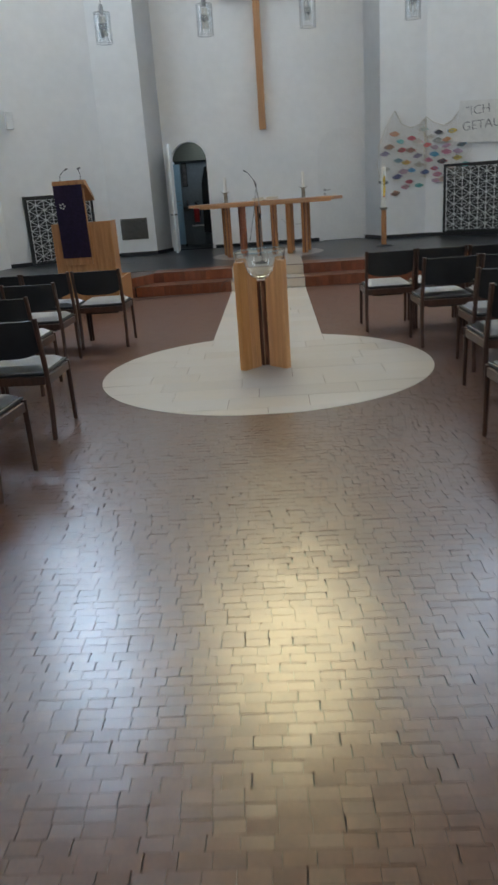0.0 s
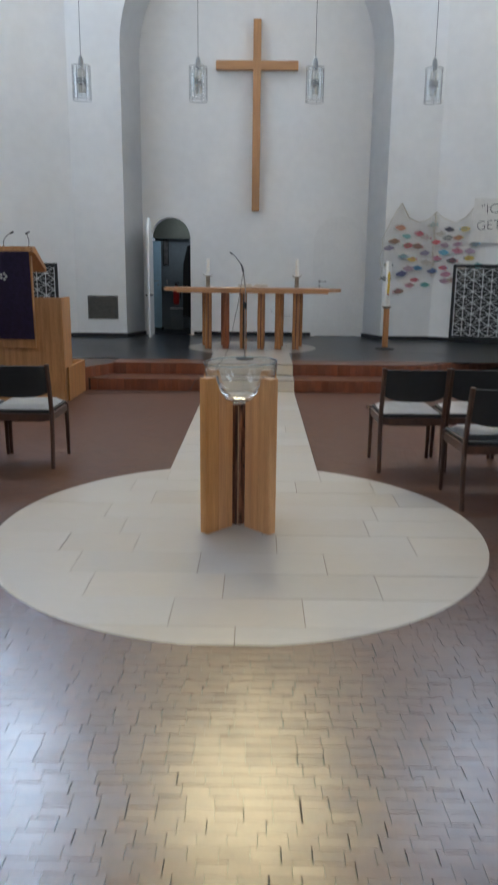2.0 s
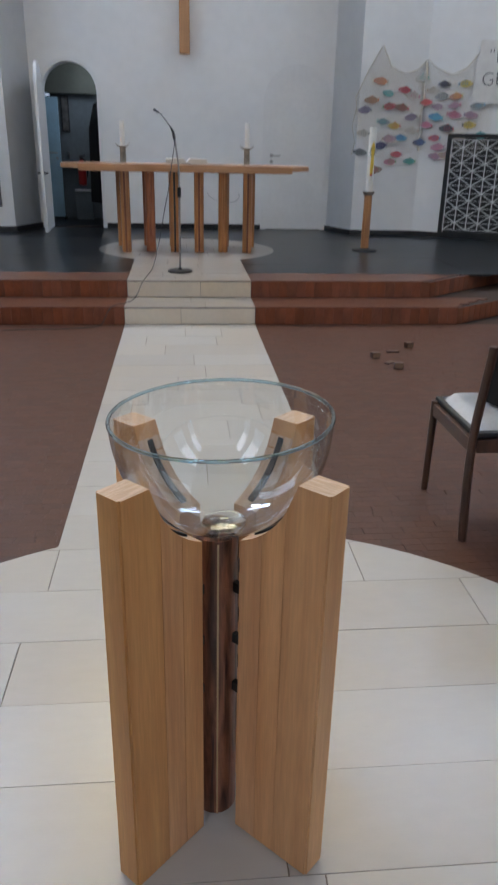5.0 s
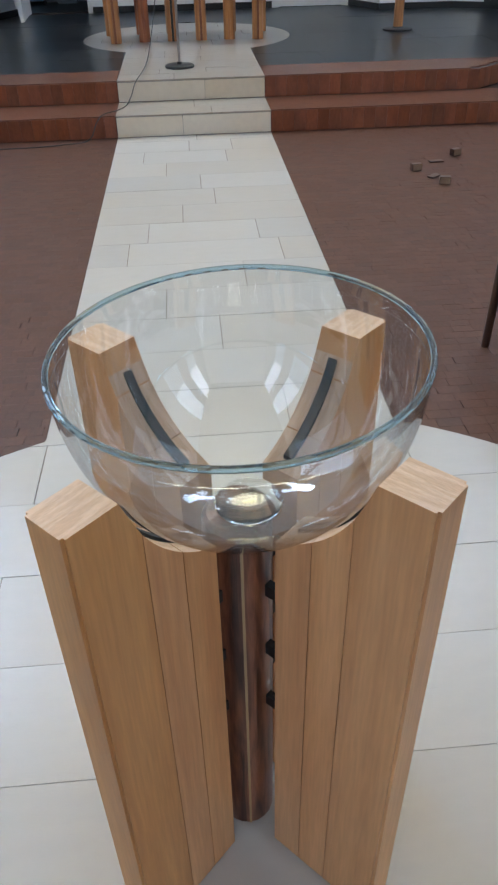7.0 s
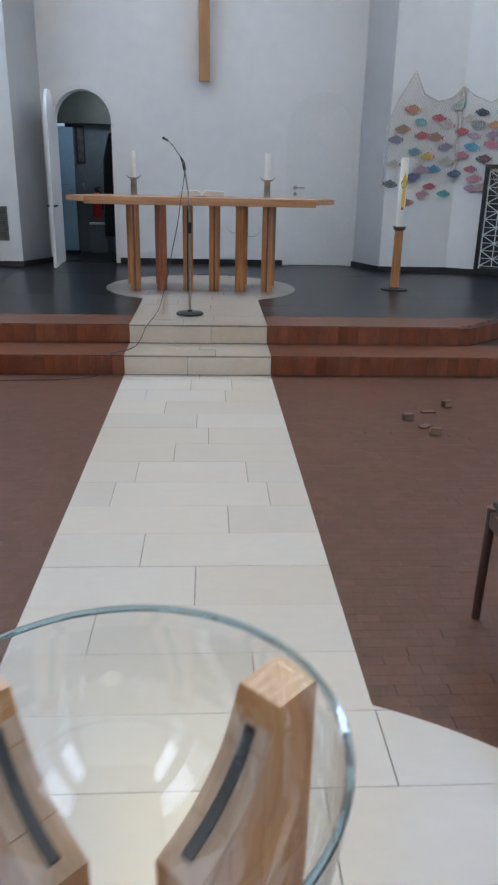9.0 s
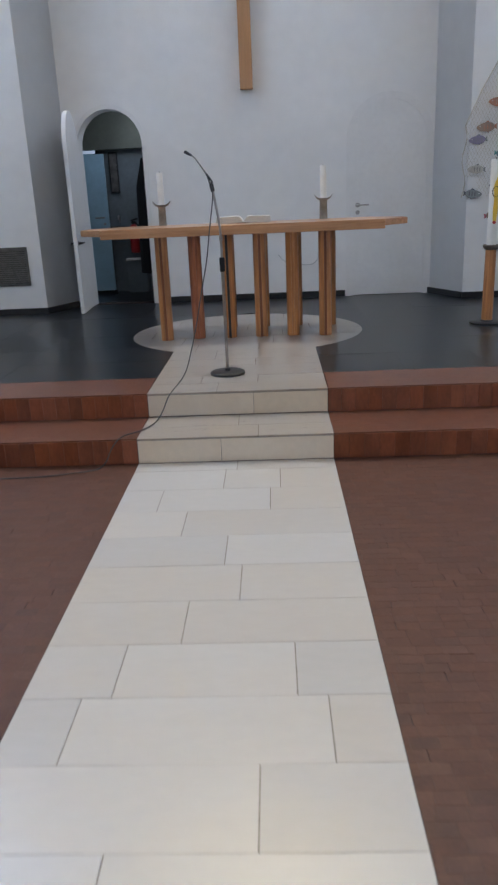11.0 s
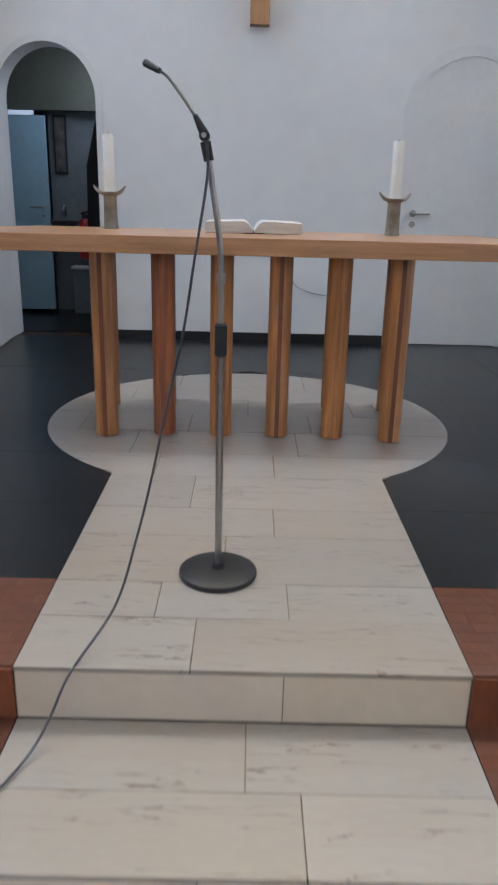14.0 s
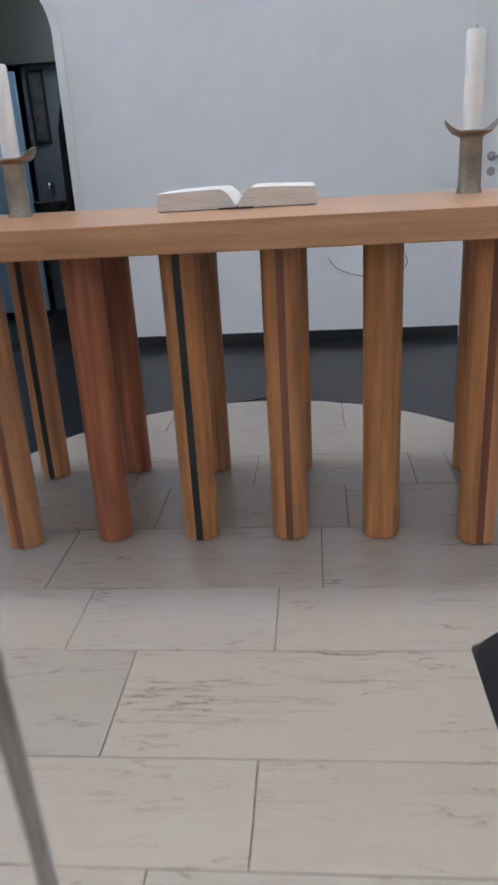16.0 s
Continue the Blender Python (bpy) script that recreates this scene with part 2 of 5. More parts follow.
PURPLE = material("purple_cloth", (0.045, 0.030, 0.085), 0.85, vary=0.15, scale=30, bump=0.3, bump_scale=200)
RUBBER = material("rubber", (0.012, 0.014, 0.016), 0.6, vary=0.15, scale=20)
CORD = material("cable_sheath", (0.06, 0.062, 0.065), 0.32, vary=0.1, scale=20)
PAPER = material("paper", (0.76, 0.75, 0.72), 0.8, vary=0.04, scale=12, bump=0.05)
PAGE_EDGE = material("page_edges", (0.70, 0.66, 0.58), 0.8, vary=0.12, scale=10, stretch=(1, 1, 60))
LEATHER = material("book_cover", (0.10, 0.022, 0.018), 0.5, vary=0.2, scale=20)
INK = material("ink", (0.05, 0.05, 0.055), 0.8, vary=0.1)
FELT_PEN = material("felt_pen", (0.16, 0.165, 0.17), 0.8, vary=0.1)
NET = material("net_cord", (0.66, 0.62, 0.54), 0.9, vary=0.1, scale=8)
LATTICE = material("lattice_paint", (0.72, 0.73, 0.72), 0.45, vary=0.05, scale=5)
VENT = material("vent_metal", (0.16, 0.155, 0.145), 0.5, 0.4, vary=0.2, scale=20)
BLUE = material("blue_door_paint", (0.36, 0.57, 0.69), 0.4, vary=0.06, scale=3)
# The side room's dimness is put into this dark wall colour.
DIM = material("sacristy_dimness", (0.20, 0.235, 0.25), 0.9, vary=0.1, scale=2)
COAT = material("dark_cloth", (0.012, 0.012, 0.014), 0.9, vary=0.2, scale=14, bump=0.3)
RED = material("red_enamel", (0.42, 0.02, 0.02), 0.3, vary=0.06)
RIM_GLASS = glass("rim_glass", (0.50, 0.69, 0.78))
BASE_GLASS = glass("base_glass", (0.93, 0.96, 0.96))


def thin_glass(name, tint):
    """Clear sheet glass: light goes straight through, and the surface mirrors by the Fresnel law."""
    m = bpy.data.materials.new(name)
    m.use_nodes = True
    n, l = m.node_tree.nodes, m.node_tree.links
    n.remove(n["Principled BSDF"])
    clear, gloss, mix, face = n.new("ShaderNodeBsdfTransparent"), n.new("ShaderNodeBsdfGlossy"), n.new("ShaderNodeMixShader"), n.new("ShaderNodeLayerWeight")
    clear.inputs[0].default_value = (*tint, 1)
    gloss.inputs["Roughness"].default_value = 0.015
    face.inputs["Blend"].default_value = 0.5
    power, rise = n.new("ShaderNodeMath"), n.new("ShaderNodeMath")
    power.operation, rise.operation = "POWER", "MULTIPLY_ADD"
    power.inputs[1].default_value, rise.inputs[1].default_value, rise.inputs[2].default_value = 2.4, 0.9, 0.11
    l.new(face.outputs["Facing"], power.inputs[0]), l.new(power.outputs[0], rise.inputs[0]), l.new(rise.outputs[0], mix.inputs[0])
    l.new(clear.outputs[0], mix.inputs[1]), l.new(gloss.outputs[0], mix.inputs[2])
    l.new(mix.outputs[0], n["Material Output"].inputs[0])
    return m


CLEAR = thin_glass("clear_glass", (0.955, 0.975, 0.975))
LAMP_WIRE = material("lamp_wire", (0.38, 0.39, 0.40), 0.4, 0.5, vary=0.1, scale=20)
LAMP_GLASS = glass("lamp_glass", (0.93, 0.95, 0.96), 0.02)
PANE = glow("bright_pane", (0.74, 0.88, 1.0), 1.5)
SIDE_PANE = glow("near_side_pane", (0.70, 0.86, 1.0), 11.0)
HIGH_PANE = glow("high_pane", (0.66, 0.84, 1.0), 195.0)
DIM_PANE = glow("shaded_high_pane", (0.66, 0.84, 1.0), 30.0)
WARM_PANE = glow("warm_pane", (1.0, 0.85, 0.46), 92.0)


# ---- builders ----
def part(name, bm, mat, parent=None, label="", smooth=False):
    bmesh.ops.recalc_face_normals(bm, faces=bm.faces)
    me = bpy.data.meshes.new(name)
    bm.to_mesh(me)
    bm.free()
    for m in mat if isinstance(mat, (list, tuple)) else [mat]:
        me.materials.append(m)
    if smooth:
        me.shade_smooth()
        me.set_sharp_from_angle(angle=radians(35))
    ob = new(name, me)
    ob.parent = parent
    if label:
        ob["label"] = label
    return ob


def thing(name, label, category, m=None, group="", kind=""):
    ob = new(name)
    ob.empty_display_size = 0.1
    ob.matrix_world = m or Matrix()
    return tagged(ob, label, category, group, kind)


def box(x0, x1, y0, y1, z0, z1, bevel=0.0, bm=None, segments=2):
    bm = bm or bmesh.new()
    made = bmesh.ops.create_cube(bm, size=1)["verts"]
    for v in made:
        v.co = Vector(((x0 + x1) / 2 + v.co.x * (x1 - x0), (y0 + y1) / 2 + v.co.y * (y1 - y0), (z0 + z1) / 2 + v.co.z * (z1 - z0)))
    if bevel:
        edges = {e for v in made for e in v.link_edges}
        bmesh.ops.bevel(bm, geom=list(edges), offset=bevel, segments=segments, affect="EDGES", profile=0.6)
    return bm


def rod(a, b, r0, r1=None, seg=12, bm=None):
    bm = bm or bmesh.new()
    a, b = Vector(a), Vector(b)
    m = Matrix.Translation((a + b) / 2) @ (b - a).to_track_quat("Z", "Y").to_matrix().to_4x4()
    bmesh.ops.create_cone(bm, cap_ends=True, segments=seg, radius1=r0, radius2=r0 if r1 is None else r1, depth=(b - a).length, matrix=m)
    return bm


def lathe(profile, seg=32, at=(0, 0, 0), bm=None):
    bm = bm or bmesh.new()
    rings = []
    for r, z in profile:
        rings.append([bm.verts.new((at[0] + r * math.cos(6.28318531 * k / seg), at[1] + r * math.sin(6.28318531 * k / seg), at[2] + z)) for k in range(seg)]
                     if r > 1e-6 else [bm.verts.new((at[0], at[1], at[2] + z))])
    for a, b in zip(rings, rings[1:]):
        for k in range(seg):
            i, j = k, (k + 1) % seg
            if len(a) == 1 and len(b) == 1:
                continue
            if len(a) == 1:
                bm.faces.new((a[0], b[j], b[i]))
            elif len(b) == 1:
                bm.faces.new((a[i], a[j], b[0]))
            else:
                bm.faces.new((a[i], a[j], b[j], b[i]))
    for ring in (rings[0], rings[-1]):
        if len(ring) > 1 and profile[0] != profile[-1]:
            bm.faces.new(ring)
    return bm


def prism(outline, axis, lo, hi, bm=None, bevel=0.0):
    """An outline of (u, v) pushed along an axis: z takes (x, y), y takes (x, z), x takes (y, z)."""
    bm = bm or bmesh.new()
    put = {"z": lambda u, v, w: (u, v, w), "y": lambda u, v, w: (u, w, v), "x": lambda u, v, w: (w, u, v)}[axis]
    a = [bm.verts.new(put(u, v, lo)) for u, v in outline]
    b = [bm.verts.new(put(u, v, hi)) for u, v in outline]
    faces = [bm.faces.new(a), bm.faces.new(b[::-1])]
    for k in range(len(a)):
        j = (k + 1) % len(a)
        faces.append(bm.faces.new((a[k], b[k], b[j], a[j])))
    if bevel:
        edges = list({e for f in faces[:2] for e in f.edges})
        bmesh.ops.bevel(bm, geom=edges, offset=bevel, segments=2, affect="EDGES", profile=0.6)
    return bm


def tube(points, r, seg=8, bm=None):
    """A round bar along a smooth line of points."""
    bm = bm or bmesh.new()
    pts = [Vector(p) for p in points]
    rings = []
    for k, p in enumerate(pts):
        way = (pts[min(k + 1, len(pts) - 1)] - pts[max(k - 1, 0)]).normalized()
        q = way.to_track_quat("Z", "Y")
        rings.append([bm.verts.new(p + q @ Vector((r * math.cos(6.28318531 * s / seg), r * math.sin(6.28318531 * s / seg), 0))) for s in range(seg)])
    for a, b in zip(rings, rings[1:]):
        for s in range(seg):
            bm.faces.new((a[s], a[(s + 1) % seg], b[(s + 1) % seg], b[s]))
    bm.faces.new(rings[0]), bm.faces.new(rings[-1])
    return bm


def post(points, r, seg=10):
    """An upright round bar whose rings stay level."""
    bm = bmesh.new()
    rings = [[bm.verts.new((p[0] + r * math.cos(6.28318531 * k / seg), p[1] + r * math.sin(6.28318531 * k / seg), p[2])) for k in range(seg)] for p in points]
    for a, b in zip(rings, rings[1:]):
        for k in range(seg):
            bm.faces.new((a[k], a[(k + 1) % seg], b[(k + 1) % seg], b[k]))
    bm.faces.new(rings[0]), bm.faces.new(rings[-1])
    return bm


def spline(points, steps=8):
    """A smooth line through points."""
    p = [Vector(q) for q in points]
    p = [2 * p[0] - p[1]] + p + [2 * p[-1] - p[-2]]
    out = []
    for a, b, c, d in zip(p, p[1:], p[2:], p[3:]):
        for k in range(steps):
            t = k / steps
            out.append(0.5 * (2 * b + (c - a) * t + (2 * a - 5 * b + 4 * c - d) * t * t + (3 * b - a - 3 * c + d) * t ** 3))
    return out + [p[-2]]


def arch(cx, half, z0, spring, n=20, rise=None):
    """The outline of an arched opening, from its foot at the left over the top to its foot at the right."""
    rise = rise or half
    return [(cx - half, z0)] + [(cx - half * math.cos(math.pi * k / n), spring + rise * math.sin(math.pi * k / n)) for k in range(n + 1)] + [(cx + half, z0)]


def structure(name, bm, mat, label, category, smooth=False):
    return tagged(part(name, bm, mat, smooth=smooth), label, category, kind="structure")


# ---- the hall ----
def wall_run(name, points, z0, z1, thick, label, mat=PLASTER):
    """A straight piece of wall between two plan points; its thickness lies to the left of the way."""
    (ax, ay), (bx, by) = points
    way = Vector((bx - ax, by - ay)).normalized()
    off = Vector((-way.y, way.x)) * thick
    return structure(name, prism([(ax, ay), (bx, by), (bx + off.x, by + off.y), (ax + off.x, ay + off.y)], "z", z0, z1), mat, label, "wall")


FRONT_Y, BACK_Y = 14.47, 15.06
NICHE_C, NICHE_H, NICHE_B, SPRING = 0.095, 2.295, 2.04, 5.1
LEFT_E, RIGHT_B = (-3.1, FRONT_Y), (3.27, FRONT_Y)
LEFT_G, RIGHT_C = (-4.92, 13.42), (5.09, 13.42)

outline = [(LEFT_E[0], -0.1)] + arch(NICHE_C, NICHE_H, -0.1, SPRING, 40) + [(RIGHT_B[0], -0.1), (RIGHT_B[0], HALL_H), (LEFT_E[0], HALL_H)]
structure("wall_front", prism(outline, "y", FRONT_Y, FRONT_Y + 0.3), PLASTER, "white plastered chancel wall with a tall round-arched niche", "wall")
bm = bmesh.new()
front, back = arch(NICHE_C, NICHE_H, -0.1, SPRING, 40), arch(NICHE_C, NICHE_B, -0.1, SPRING, 40)
fa = [bm.verts.new((x, FRONT_Y + 0.001, z)) for x, z in front]
ba = [bm.verts.new((x, BACK_Y + 0.05, z)) for x, z in back]
for k in range(len(fa) - 1):
    bm.faces.new((fa[k], fa[k + 1], ba[k + 1], ba[k]))
bmesh.ops.solidify(bm, geom=bm.faces[:], thickness=-0.02)
structure("wall_niche", bm, PLASTER, "splayed white plaster reveal of the chancel niche", "wall", smooth=True)
DOOR_C, DOOR_HALF, DOOR_SPRING = -1.452, 0.362, 2.062
RD_C, RD_HALF = 1.665, 0.405
outline = ([(-2.6, -0.1)] + arch(DOOR_C, DOOR_HALF, -0.1, DOOR_SPRING, 24, 0.375) + arch(RD_C, RD_HALF, -0.1, 2.0, 24, 0.405)
           + [(2.8, -0.1), (2.8, HALL_H), (-2.6, HALL_H)])
structure("wall_back", prism(outline, "y", BACK_Y, BACK_Y + 0.22), PLASTER, "white plastered niche wall with two arched doorways", "wall")
SLANT_Z0, SLANT_Z1 = 6.75, 11.6


def slant_wall(word, a, b, thick, start):
    """A slanting wall with one high window through it."""
    a, b = Vector(a), Vector(b)
    p, q = a.lerp(b, start), a.lerp(b, 0.99)
    text = "white plastered slanting wall beside the chancel"
    wall_run("wall_%s_slant" % word, (a, b), -0.1, SLANT_Z0, thick, text)
    wall_run("wall_%s_slant_head" % word, (a, b), SLANT_Z1, HALL_H, thick, text)
    wall_run("wall_%s_slant_side" % word, (a, p), SLANT_Z0, SLANT_Z1, thick, text)
    wall_run("wall_%s_slant_end" % word, (q, b), SLANT_Z0, SLANT_Z1, thick, text)
    win = thing("window_%s_high" % word, "high window with a white grid of panes in the slanting wall", "window", kind="structure")
    way = (q - p).normalized()
    out = Vector((-way.y, way.x)) * (0.15 if thick > 0 else -0.15)
    deg = math.degrees(math.atan2(way.y, way.x))
    width = (q - p).length
    m = pose(p.x + out.x, p.y + out.y, 0, 0, 0, deg)
    part("pane", box(0, width, -0.005, 0.005, SLANT_Z0, SLANT_Z1), HIGH_PANE if word == "left" else DIM_PANE, win, "bright daylit pane").matrix_local = m
    s = -1 if thick > 0 else 1
    for k in range(4):
        u = 0.03 + k * (width - 0.06) / 3
        part("mullion", box(u - 0.025, u + 0.025, s * 0.05 - 0.025, s * 0.05 + 0.025, SLANT_Z0, SLANT_Z1), PAINT, win).matrix_local = m
    for k in range(6):
        z = SLANT_Z0 + 0.03 + k * (SLANT_Z1 - SLANT_Z0 - 0.06) / 5
        part("transom", box(0, width, s * 0.05 - 0.02, s * 0.05 + 0.02, z - 0.02, z + 0.02), PAINT, win).matrix_local = m


slant_wall("left", LEFT_E, LEFT_G, -0.3, 0.62)
slant_wall("right", RIGHT_B, RIGHT_C, 0.3, 0.6)
for side, (gx, gy) in ((-1, LEFT_G), (1, RIGHT_C)):
    word = "left" if side < 0 else "right"
    wall_run("wall_%s_pier" % word, ((gx, gy), (gx + side * 0.12, 12.85)), -0.1, HALL_H, side * 0.3, "white plastered pier face")
    wall_run("wall_%s_return" % word, ((gx + side * 0.12, 12.85), (AX + side * (HALL_X + 0.3), 12.7)), -0.1, HALL_H, side * 0.3, "white plastered return wall")
    x0, x1 = sorted((AX + side * HALL_X, AX + side * (HALL_X + 0.35)))
    bm = box(x0, x1, -7.5, 13.0, -0.1, WIN_Z0)
    box(x0, x1, -7.5, 13.0, WIN_Z1, HALL_H, bm=bm)
    cuts = [-7.5] + [v for wy in sorted(WIN_Y) for v in (wy - WIN_W / 2, wy + WIN_W / 2)] + [13.0]
    for a, b in zip(cuts[::2], cuts[1::2]):
        box(x0, x1, a, b, WIN_Z0, WIN_Z1, bm=bm)
    structure("wall_%s" % word, bm, PLASTER, "white plastered hall wall with tall gridded windows", "wall")
    for wy in WIN_Y:
        win = thing("window_%s" % word, "tall window with a white grid of panes in the hall wall", "window", kind="structure")
        xm = (x0 + x1) / 2 + side * 0.05
        part("pane", box(xm - 0.004, xm + 0.004, wy - WIN_W / 2, wy + WIN_W / 2, WIN_Z0, WIN_Z1), SIDE_PANE if side < 0 and wy == 11.1 else PANE, win, "bright daylit pane")
        for k in range(5):
            y = wy - WIN_W / 2 + 0.03 + k * (WIN_W - 0.06) / 4
            part("mullion", box(xm - side * 0.05 - 0.03, xm - side * 0.05 + 0.03, y - 0.03, y + 0.03, WIN_Z0, WIN_Z1), PAINT, win)
        for k in range(8):
            z = WIN_Z0 + 0.03 + k * (WIN_Z1 - WIN_Z0 - 0.06) / 7
            part("transom", box(xm - side * 0.05 - 0.025, xm - side * 0.05 + 0.025, wy - WIN_W / 2, wy + WIN_W / 2, z - 0.025, z + 0.025), PAINT, win)
structure("wall_rear", box(AX - HALL_X - 0.3, AX + HALL_X + 0.3, -7.8, -7.5, -0.1, HALL_H), PLASTER, "plain white rear wall of the hall", "wall")
structure("ceiling", box(AX - HALL_X - 0.4, AX + HALL_X + 0.4, -7.9, 15.6, HALL_H, HALL_H + 0.2), CEIL, "plain wooden hall ceiling", "ceiling")
ocu = thing("window_oculus", "round warm-tinted window high above the chancel arch", "window", kind="structure")
part("pane", rod((AX, FRONT_Y - 0.03, 9.8), (AX, FRONT_Y - 0.015, 9.8), 1.8, seg=40), WARM_PANE, ocu, "warm glowing pane")
part("frame", lathe([(1.8, 0), (1.88, 0), (1.88, 0.06), (1.8, 0.06), (1.8, 0)], 40), PAINT, ocu).matrix_local = pose(AX, FRONT_Y, 9.8, 90, 0, 0)

# floors
FONT_C, FONT_R = (AX, 5.206), 1.41
ALT_C, ALT_R = (AX, 12.87), 1.02
PATH_H = 0.56
STEP1, STEP2, EDGE = 10.247, 10.69, 11.12
structure("floor", box(AX - HALL_X - 0.3, AX + HALL_X + 0.3, -7.6, 13.1, -0.15, -0.006), JOINT, "dark bedding under the hall floor", "floor")
deck = [(-5.3, 9.98), (-2.1, 9.98), (-1.72, STEP2), (2.32, STEP2), (3.9, 11.95), (5.8, 12.1), (5.8, 15.3), (-5.3, 15.3)]
structure("floor_chancel", prism(deck, "z", -0.05, P - 0.006), JOINT, "dark bedding of the raised chancel floor", "floor")
structure("floor_step", prism([(-1.95, STEP1), (2.45, STEP1), (4.2, 11.45), (4.2, 11.9), (-1.95, 11.9)], "z", -0.05, P / 2 - 0.006), JOINT, "dark bedding of the lower chancel step", "floor")
structure("floor_sacristy", box(-3.2, 0.2, 15.3, 18.6, -0.05, P), SLATE, "dark slate floor of the side room", "floor")


def skirting(a, b, z0, side, h=0.07):
    way = Vector((b[0] - a[0], b[1] - a[1])).normalized()
    off = Vector((-way.y, way.x)) * 0.018 * side
    structure("baseboard", prism([a, b, (b[0] + off.x, b[1] + off.y), (a[0] + off.x, a[1] + off.y)], "z", z0, z0 + h), SKIRT, "low dark slate skirting along the wall", "baseboard")


skirting((NICHE_C - NICHE_H + 0.004, FRONT_Y - 0.002), (LEFT_E[0], FRONT_Y - 0.002), P, 1)
skirting((NICHE_C + NICHE_H - 0.004, FRONT_Y - 0.002), (RIGHT_B[0], FRONT_Y - 0.002), P, -1)
skirting(LEFT_E, LEFT_G, P, 1)
skirting(RIGHT_B, RIGHT_C, P, -1)
skirting((NICHE_C - NICHE_H, FRONT_Y), (NICHE_C - NICHE_B - 0.01, BACK_Y), P, -1)
skirting((NICHE_C + NICHE_H, FRONT_Y), (NICHE_C + NICHE_B + 0.01, BACK_Y), P, 1)
skirting((DOOR_C + DOOR_HALF + 0.06, BACK_Y - 0.002), (RD_C - RD_HALF - 0.09, BACK_Y - 0.002), P, -1)

# ---- doors ----
door = thing("door_1", "white arched door standing open at the niche wall", "door", kind="structure")
leaf = part("leaf", prism(arch(0.36, 0.35, 0.0, 1.72, 20, 0.365), "y", -0.02, 0.02, bevel=0.004), PAINT, door, "open white leaf with an arched top")
leaf.matrix_local = pose(DOOR_C - DOOR_HALF - 0.005, BACK_Y - 0.03, P + 0.008, 0, 0, -86)
for side in (-1, 1):
    hb = rod((0.63, side * 0.02, 0.745), (0.63, side * 0.06, 0.745), 0.012)
    rod((0.63, side * 0.058, 0.745), (0.51, side * 0.058, 0.745), 0.009, bm=hb)
    rod((0.63, side * 0.019, 0.745), (0.63, side * 0.026, 0.745), 0.024, bm=hb)
    part("door_handle", hb, METAL_BLACK, leaf, "dark lever handle")
edge = arch(DOOR_C, DOOR_HALF + 0.05, P, DOOR_SPRING, 24, 0.42)
inner = arch(DOOR_C, DOOR_HALF, P, DOOR_SPRING, 24, 0.375)
part("frame", prism(edge + inner[::-1], "y", BACK_Y - 0.012, BACK_Y + 0.004), PAINT, door)
door = thing("door_2", "white arched door, closed, nearly flush with the wall", "door", kind="structure")
part("leaf", prism(arch(RD_C, RD_HALF - 0.0003, P + 0.008, 2.0, 24, 0.4047), "y", BACK_Y + 0.003, BACK_Y + 0.05, bevel=0.001), PAINT, door)
edge = arch(RD_C, RD_HALF + 0.075, P, 2.0, 24, 0.48)
inner = arch(RD_C, RD_HALF, P, 2.0, 24, 0.405)
part("frame", prism(edge + inner[::-1], "y", BACK_Y - 0.004, BACK_Y + 0.02, bevel=0.0015), PAINT, door)
hx = RD_C - RD_HALF + 0.055
hb = rod((hx, BACK_Y + 0.012, 1.315), (hx, BACK_Y - 0.045, 1.315), 0.011)
rod((hx, BACK_Y - 0.04, 1.315), (hx + 0.12, BACK_Y - 0.04, 1.315), 0.009, bm=hb)
rod((hx, BACK_Y + 0.012, 1.315), (hx, BACK_Y + 0.002, 1.315), 0.026, seg=20, bm=hb)
part("door_handle", hb, STEEL, door, "steel lever handle")
part("keyhole_rosette", rod((hx, BACK_Y + 0.012, 1.235), (hx, BACK_Y + 0.002, 1.235), 0.024, seg=20), STEEL, door, "steel keyhole plate")

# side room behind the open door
structure("wall_sacristy_left", box(-2.95, -2.85, 15.3, 18.6, 0, 2.9), DIM, "side room wall with its dimness put into the colour", "wall")
structure("wall_sacristy_right", box(-1.06, -0.96, 15.3, 18.6, 0, 2.9), DIM, "side room wall with its dimness put into the colour", "wall")
structure("wall_sacristy_rear", box(-2.95, -0.96, 18.4, 18.5, 0, 2.9), DIM, "side room rear wall with its dimness put into the colour", "wall")
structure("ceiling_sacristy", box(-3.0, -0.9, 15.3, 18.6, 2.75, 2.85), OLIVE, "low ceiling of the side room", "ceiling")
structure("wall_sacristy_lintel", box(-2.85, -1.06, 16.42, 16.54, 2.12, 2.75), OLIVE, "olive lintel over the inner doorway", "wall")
structure("wall_sacristy_part", box(-1.84, -1.06, 16.55, 16.62, P, 2.75), DIM, "side room partition with its dimness put into the colour", "wall")
blue = thing("door_3", "pale blue inner door standing ajar in the side room", "door", kind="structure")
leaf = part("leaf", box(-0.60, 0.0, -0.02, 0.02, P + 0.04, 2.06, 0.004), BLUE, blue, "pale blue leaf")
leaf.matrix_local = pose(-1.80, 16.30, 0, 0, 0, 4)
hb = rod((-0.06, -0.02, 1.28), (-0.06, -0.07, 1.28), 0.01)
rod((-0.06, -0.065, 1.28), (-0.17, -0.065, 1.28), 0.008, bm=hb)
rod((-0.06, -0.021, 1.20), (-0.06, -0.027, 1.20), 0.016, bm=hb)
part("door_handle", hb, STEEL, leaf, "steel lever handle")
part("door_stop", rod((-1.78, 16.22, P), (-1.78, 16.22, P + 0.05), 0.025, 0.02), RUBBER, blue, "black rubber door stop")
slot = thing("window_inner", "bright slot of daylight above the blue inner door", "window", kind="structure")
